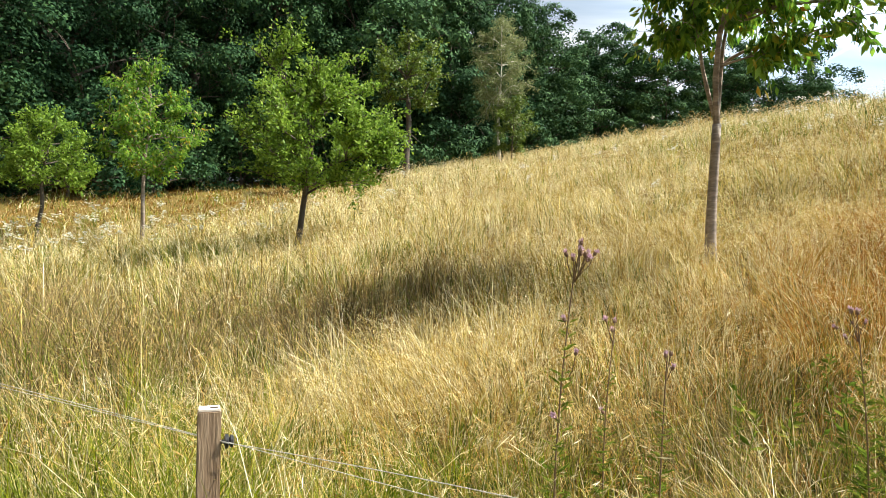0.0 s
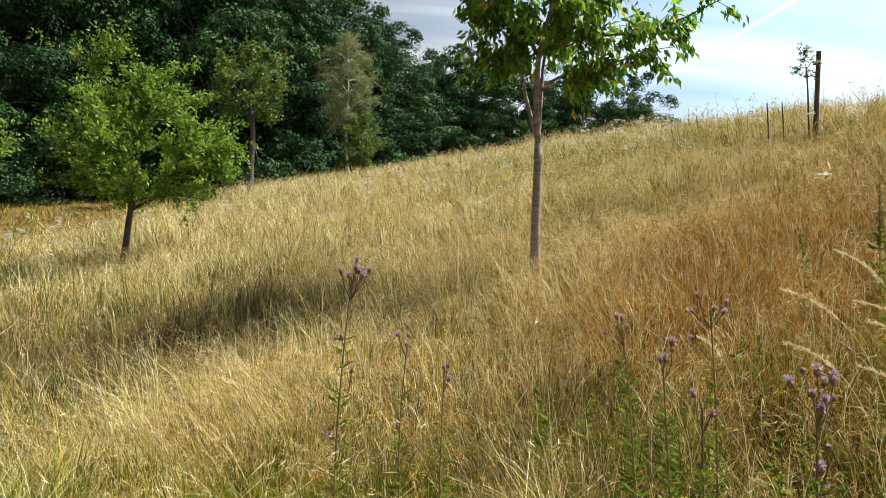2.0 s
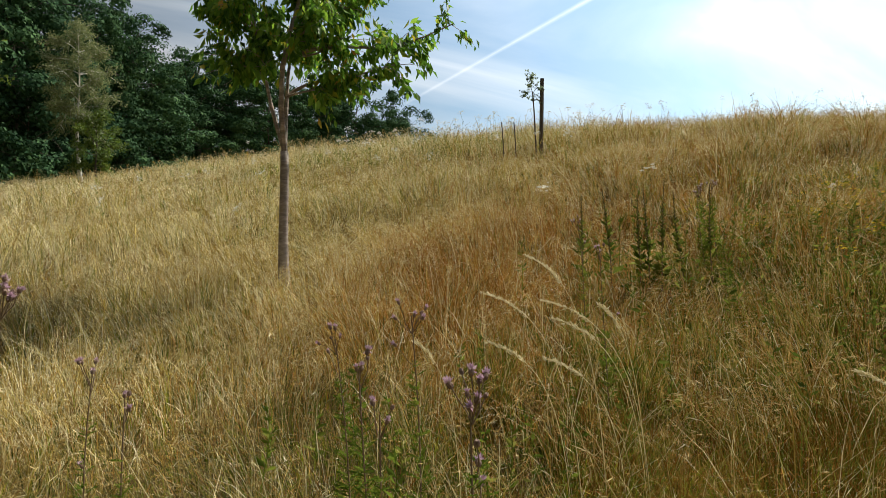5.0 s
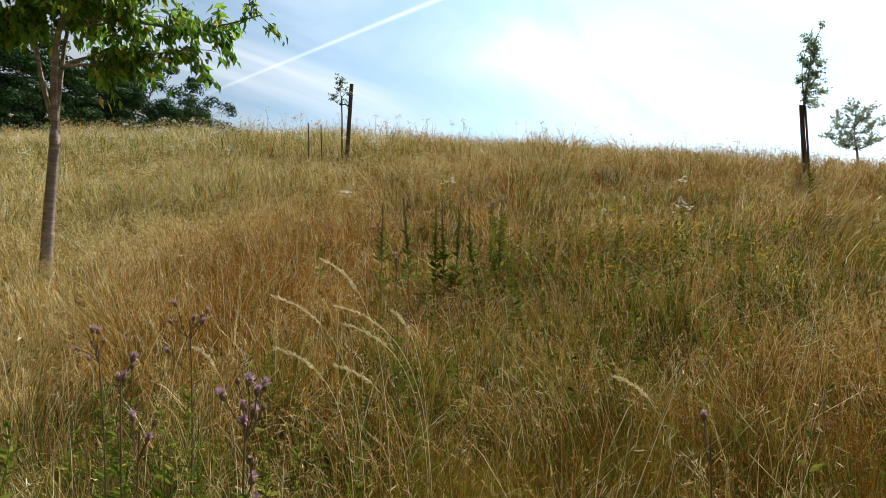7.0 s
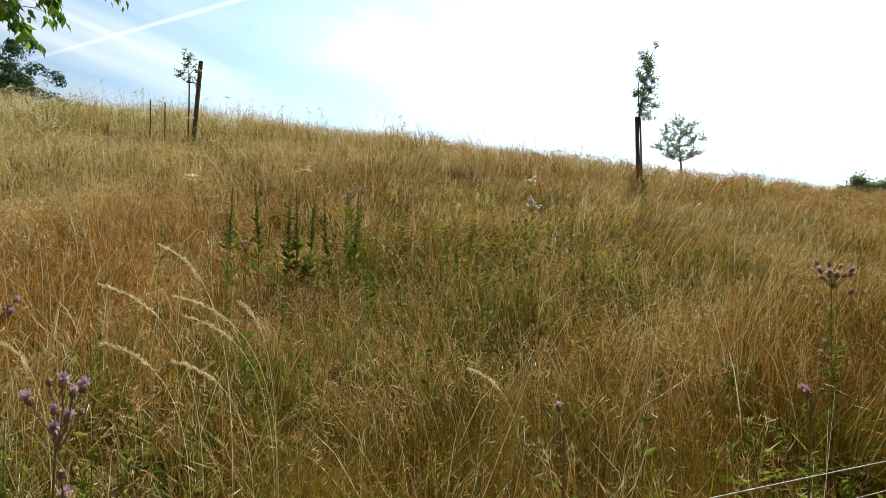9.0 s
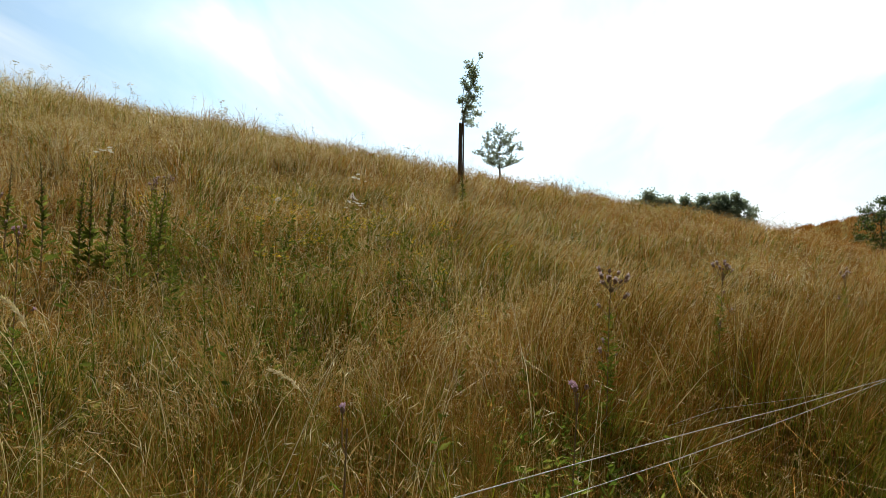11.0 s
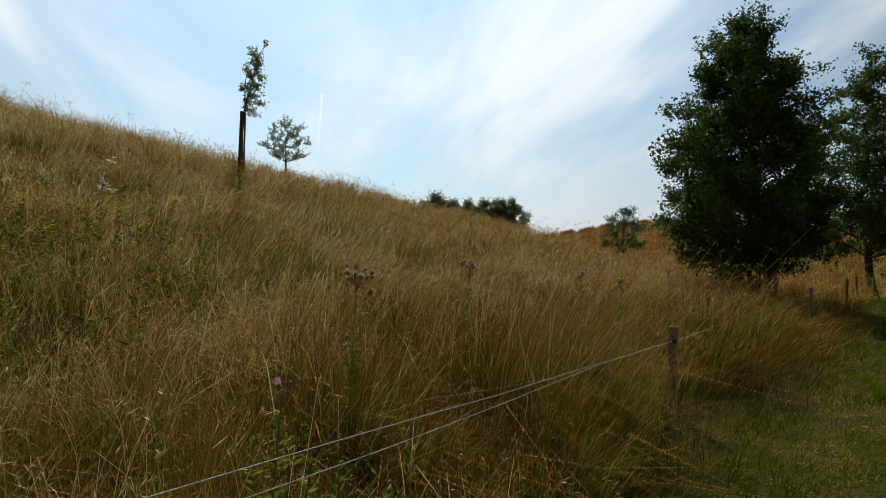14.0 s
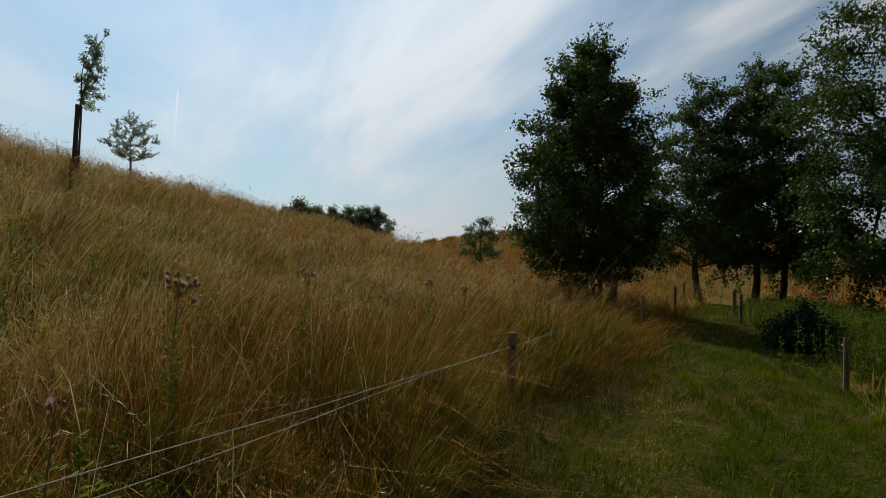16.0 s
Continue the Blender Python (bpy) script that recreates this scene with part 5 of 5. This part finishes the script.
# ---- flowers and weeds ----
def thistle(x, y, top, seed, heads=7, bushy=1.0, fluffy=False, spread=0.09):
    """A thistle: a ribbed stem with short branches, spiny leaves low down and clustered heads at the top."""
    rng = np.random.default_rng(seed)
    base = g(x, y)
    h = top - base
    root = thing("thistle", (x, y, base), "dried thistle gone to white fluff above the grass" if fluffy else "brown-stemmed creeping thistle with purple flower heads", "thistle", "thistles in the meadow")
    lean = rng.normal(size=2) * 0.03
    line = bend_line((0, 0, -0.05), (lean[0], lean[1], h * 0.97), rng, 0.02, 8)
    heap = Heap()
    heap.tube(line, np.linspace(0.0045, 0.0022, 8), 6)
    part("stem", heap.data(), STEM, root)
    spots = []
    for k in range(int(heads * 1.5)):
        a = rng.uniform(0, 6.28)
        low = 0.0 if k < heads * 1.1 else rng.uniform(0.08, 0.35) * h
        reach = rng.uniform(0.1, 0.75) * spread + (0.02 if low else 0.0)
        foot = np.array([lean[0], lean[1], h * 0.97]) * (1 - (low + 0.07) / h)
        tip = np.array([lean[0] + reach * math.cos(a), lean[1] + reach * math.sin(a), h - low - rng.uniform(-0.01, 0.06)])
        heap = Heap()
        heap.tube(bend_line(foot, tip, rng, 0.08, 4), [0.0022 if x > 4 else 0.0017, 0.0018, 0.0015, 0.0014], 5)
        part("branch", heap.data(), STEM, root)
        size = rng.uniform(0.6, 0.9) * (1.2 if x > 4 and y < 1 else 0.95)
        heap = Heap()
        prof = np.array([(0, 0.003), (0.004, 0.008), (0.012, 0.0105), (0.020, 0.0085), (0.025, 0.006)]) * size
        way = unit(tip - foot)
        heap.tube(tip + way * prof[:, :1], prof[:, 1], 8)
        head = part("flower_head", heap.data(), BUD, root)
        if fluffy or k % 5 != 2:
            m = 46 if fluffy else 26
            ways = way * 1.2 + rng.normal(size=(m, 3)) * (0.9 if fluffy else 0.55)
            long = rng.uniform(0.016, 0.026, m) * size * (1.9 if fluffy else 1.0)
            me = leaf_mesh("tuft", np.tile(tip + way * 0.02 * size, (m, 1)), ways, long, long * 0.35, rng)
            mesh_object("tuft", me, FLUFF if fluffy else (DRY_TUFT if x > 4 else PURPLE), head)
    m = int(105 * bushy)
    s = rng.uniform(0.08, 0.86, m)
    at = np.stack([np.interp(s, np.linspace(0, 1, 8), line[:, c]) for c in range(3)], -1)
    a = rng.uniform(0, 6.28, m)
    ways = np.stack([np.cos(a), np.sin(a), rng.uniform(0.1, 0.9, m)], -1)
    long = rng.uniform(0.04, 0.10, m) * (1.15 - 0.8 * s) * bushy**0.4
    pts, wy, ln, wd = [at], [ways], [long], [long * 0.15]
    for off in (0.35, 0.6):
        for sgn in (-1, 1):
            across = np.stack([-np.sin(a), np.cos(a), np.zeros(m)], -1) * sgn
            pts.append(at + ways * (long * off)[:, None])
            wy.append(ways * 0.6 + across)
            ln.append(long * 0.32)
            wd.append(long * 0.14)
    me = leaf_mesh("leaves", np.concatenate(pts), np.concatenate(wy), np.concatenate(ln), np.concatenate(wd), rng)
    mesh_object("leaves", me, THISTLE_LEAF, root)
    return root


thistle(0.38, 2.19, 1.68, 201, 11)
thistle(0.66, 2.75, 1.40, 202, 4, 0.9)
thistle(1.38, 1.22, 1.40, 203, 9, 1.2)
thistle(1.71, 2.12, 1.55, 204, 5, 1.2)
thistle(1.62, 2.5, 1.45, 205, 4, 1.3)
thistle(3.43, 2.8, 1.82, 206, 4)
thistle(4.55, -0.11, 1.66, 207, 14, 1.8, False, 0.12)
thistle(5.6, -0.9, 1.75, 208, 9, 1.8)
for k, (x, y, top, heads) in enumerate(((7.01, -2.65, 1.67, 8), (9.49, -4.26, 1.89, 8), (7.85, -2.51, 1.75, 6), (8.73, -4.45, 1.68, 9), (8.57, -2.76, 1.80, 6), (1.42, 1.87, 1.40, 3), (2.73, 0.02, 1.30, 2), (2.17, 0.53, 1.28, 1), (0.72, 2.24, 1.34, 2), (1.24, 1.50, 1.33, 2), (4.28, 3.76, 2.12, 4), (6.5, 4.3, 2.55, 6), (6.3, 4.1, 2.5, 5), (6.6, 4.2, 2.6, 6))):
    thistle(x, y, top, 260 + k, heads, (1.6 if x > 6 else 1.0) + 0.3 * (k % 2), False, 0.055)
thistle(8.82, 3.01, 2.66, 211, 3, 1.0, True, 0.04)
thistle(8.84, 4.13, 2.63, 212, 3, 1.0, True, 0.04)


def seed_spike(x, y, top, seed):
    """A dark upright seed spike over green stem leaves."""
    rng = np.random.default_rng(seed)
    base = g(x, y)
    h = top - base
    root = thing("mullein", (x, y, base), "tall dark seed spike standing out of green weeds", "weed", "seed spikes")
    line = bend_line((0, 0, -0.05), (rng.normal() * 0.05, rng.normal() * 0.05, h), rng, 0.02, 9)
    heap = Heap()
    heap.tube(line, np.linspace(0.009, 0.003, 9), 6)
    part("stem", heap.data(), STEM, root)
    heap = Heap()
    m = 46
    for k in range(m):
        s = 0.45 + 0.55 * k / m
        p = np.array([np.interp(s, np.linspace(0, 1, 9), line[:, c]) for c in range(3)])
        a = k * 2.4
        w = np.array([math.cos(a), math.sin(a), 0.7])
        q = 0.017 * (1.35 - s) * rng.uniform(0.8, 1.3)
        heap.tube(np.array([p, p + w * q * 0.6, p + w * q * 1.5]), [q * 0.5, q * 0.8, q * 0.15], 5)
    part("spike", heap.data(), DARK_SEED, root)
    m = 80
    s = rng.uniform(0.05, 0.85, m)
    at = np.stack([np.interp(s, np.linspace(0, 1, 9), line[:, c]) for c in range(3)], -1)
    a = rng.uniform(0, 6.28, m)
    long = rng.uniform(0.07, 0.2, m) * (1.1 - s)
    mesh_object("leaves", leaf_mesh("leaves", at, np.stack([np.cos(a), np.sin(a), rng.uniform(0.2, 1.0, m)], -1), long, long * 0.35, rng), HERB, root)
    return root


for k, (x, y, top) in enumerate(((5.44, 4.98, 2.52), (5.64, 4.78, 2.57), (5.83, 4.56, 2.46), (5.89, 4.49, 2.52), (5.96, 4.41, 2.58), (6.10, 4.24, 2.47), (6.26, 4.02, 2.53), (14.2, 2.6, g(14.2, 2.6) + 0.95))):
    seed_spike(x, y, top, 221 + k)


def weed_patch(name, label, places, seed, tall, mat, leafy=16, flower=None, blooms=5, petal=0.012):
    """Leafy weeds: stems with leaves, joined as undergrowth; with flower, small blooms at the tips."""
    rng = np.random.default_rng(seed)
    heap, at, ways, long, tops = Heap(), [], [], [], []
    for x, y in places:
        h = tall * rng.uniform(0.65, 1.15)
        line = bend_line((x, y, g(x, y) - 0.03), (x + rng.normal() * 0.07, y + rng.normal() * 0.07, g(x, y) + h), rng, 0.05, 5)
        heap.tube(line, np.linspace(0.004, 0.0018, 5), 4)
        s = rng.uniform(0.15, 1.0, leafy)
        at.append(np.stack([np.interp(s, np.linspace(0, 1, 5), line[:, c]) for c in range(3)], -1))
        a = rng.uniform(0, 6.28, leafy)
        ways.append(np.stack([np.cos(a), np.sin(a), rng.uniform(0.0, 1.1, leafy)], -1))
        long.append(rng.uniform(0.035, 0.10, leafy) * (1.25 - 0.6 * s))
        tops.append(line[-1])
    root = thing(name, (0, 0, 0), label, "weeds", kind="stuff")
    part("stems", heap.data(), THISTLE_LEAF, root)
    at, ways, long = np.concatenate(at), np.concatenate(ways), np.concatenate(long)
    mesh_object("leaves", leaf_mesh("leaves", at, ways, long, long * 0.34, rng), mat, root)
    if flower:
        tops = np.repeat(np.array(tops), blooms, 0)
        tops += rng.normal(size=tops.shape) * (0.05, 0.05, 0.035)
        m = 6
        c = np.repeat(tops, m, 0)
        a = np.tile(np.arange(m) * 6.283 / m, len(tops)) + rng.uniform(0, 1, len(c))
        w = np.stack([np.cos(a), np.sin(a), rng.uniform(0.0, 0.5, len(c))], -1)
        size = petal * rng.uniform(0.7, 1.2, len(c))
        mesh_object("blooms", leaf_mesh("blooms", c, w, size, size * 0.6, rng), flower, root)
    return root


def places_in(seed, count, cx, cy, rx, ry):
    rng = np.random.default_rng(seed)
    return [(cx + rng.normal() * rx, cy + rng.normal() * ry) for _ in range(count)]


weed_patch("ragwort", "yellow-flowering weeds in a green patch of the meadow", places_in(231, 70, 7.6, 2.6, 0.9, 1.1), 232, 0.9, HERB, 22, YELLOW, 7, 0.015)
weed_patch("wild_weeds", "green leafy weeds growing among the dry grass", places_in(233, 80, 6.0, 3.0, 1.0, 0.9), 234, 0.85, HERB, 22)
weed_patch("thistle_seedlings", "young leafy thistles low in the grass by the fence", places_in(235, 26, 1.5, 2.0, 0.5, 0.4) + places_in(236, 90, 4.7, 0.1, 0.8, 0.4) + places_in(245, 30, 2.3, 3.2, 0.45, 0.45), 237, 0.52, THISTLE_LEAF, 20)
weed_patch("wild_carrot", "white umbels of wild carrot scattered in the dry meadow", places_in(238, 120, -9.0, 14.5, 3.5, 2.0) + places_in(239, 100, 12.0, 14.0, 6.0, 4.5), 240, 0.85, HERB, 5, WHITE, 12, 0.030)
weed_patch("bank_herbs", "dark leafy nettles along the far side of the path", places_in(244, 70, 8.2, -9.7, 0.7, 0.4) + places_in(241, 200, 11.6, -12.6, 0.9, 0.5) + places_in(242, 160, 14.9, -15.6, 1.6, 0.9), 243, 0.95, HERB, 30)


# ---- nodding plumes of oat grass near the fence ----
def plume(x, y, top, way, reach, seed):
    """One long stalk whose pale head arches over."""
    rng = np.random.default_rng(seed)
    base = g(x, y)
    h = top - base
    root = thing("oat_stalk", (x, y, base), "single pale oat grass stalk arching under its head", "grass", "oat stalks")
    t = np.linspace(0, 1, 18)
    line = np.stack([way[0] * reach * t**3, way[1] * reach * t**3, h * (t * 1.42 - 0.42 * t**2.8)], -1)
    heap = Heap()
    heap.tube(line, np.linspace(0.0017, 0.0008, 18), 4)
    part("stem", heap.data(), PALE, root)
    m = 120
    s = rng.uniform(0.78, 1.0, m)
    at = np.stack([np.interp(s, t, line[:, c]) for c in range(3)], -1) + rng.normal(size=(m, 3)) * 0.003
    along = unit(line[-1] - line[-5])
    long = rng.uniform(0.010, 0.022, m)
    me = leaf_mesh("head", at, along + rng.normal(size=(m, 3)) * 0.35, long, long * 0.36, rng)
    mesh_object("head", me, OAT, root)


LEFTWARD = (-0.64, 0.77)
for k, (x, y, top, reach) in enumerate(((2.53, 2.10, 1.58, 0.40), (2.78, 1.94, 1.53, 0.42), (2.78, 1.96, 1.45, 0.38), (2.66, 2.08, 1.74, 0.30), (2.52, 2.16, 1.35, 0.34), (2.80, 1.97, 1.50, 0.16), (2.70, 2.0, 1.27, 0.33), (2.2, 2.55, 1.36, 0.2), (3.45, 1.1, 1.2, 0.26))):
    plume(x, y, top, LEFTWARD, reach, 301 + k)


# ---- vapour trails high in the sky ----
def vapour_trail(name, a, b, width, alpha, far=3800.0):
    """A thin straight streak of cloud between two directions, each azimuth and height in degrees."""
    m, k = material(name)
    coord = k.add("ShaderNodeTexCoord").outputs["Generated"]
    x = k.add("ShaderNodeSeparateXYZ", Vector=k.add("ShaderNodeUVMap").outputs[0])
    edge = k.math("SUBTRACT", 1.0, k.math("ABSOLUTE", k.math("MULTIPLY_ADD", x.outputs[1], 2.0, -1.0)))
    puffs = k.noise(k.add("ShaderNodeMapping", Vector=coord, Scale=(1, 1, 1)).outputs[0], 22.0, 4.0)
    fade = k.math("MULTIPLY", k.math("MULTIPLY", k.math("POWER", edge, 1.3), k.math("MULTIPLY_ADD", puffs, 0.9, 0.5)), k.math("MULTIPLY_ADD", x.outputs[0], 0.75, 0.25))
    glow = k.add("ShaderNodeEmission", Color=(1, 1, 1, 1), Strength=1.3)
    clear = k.add("ShaderNodeBsdfTransparent")
    both = k.add("ShaderNodeMixShader", i0=k.math("MULTIPLY", fade, alpha), i1=clear.outputs[0], i2=glow.outputs[0])
    k.add("ShaderNodeOutputMaterial", Surface=both.outputs[0])

    def way(az, el):
        return np.array([math.sin(radians(az)) * math.cos(radians(el)), math.cos(radians(az)) * math.cos(radians(el)), math.sin(radians(el))])

    p, q = way(*a), way(*b)
    side = unit(np.cross(q - p, p)) * radians(width) / 2
    verts, faces, uvs = [], [], []
    for s in np.linspace(0, 1, 24):
        c = unit(p + (q - p) * s)
        w = side * (0.45 + 0.55 * s)
        verts += [tuple((c - w) * far), tuple((c + w) * far)]
        uvs += [(s, 0.0), (s, 1.0)]
    faces = [(2 * k2, 2 * k2 + 2, 2 * k2 + 3, 2 * k2 + 1) for k2 in range(23)]
    me = bpy.data.meshes.new(name)
    me.from_pydata(verts, [], faces)
    layer = me.uv_layers.new(name="UVMap")
    for loop in me.loops:
        layer.data[loop.index].uv = uvs[loop.vertex_index]
    ob = mesh_object("backdrop_" + name, me, m)
    ob.visible_shadow = False
    return tagged(ob, "white vapour trail of an aircraft across the sky", "vapour trail", kind="structure")


vapour_trail("vapour_trail", (30.0, 15.9), (62.0, 27.5), 0.75, 0.55)
vapour_trail("short_trail", (84.2, 10.2), (84.3, 15.4), 0.28, 0.9)
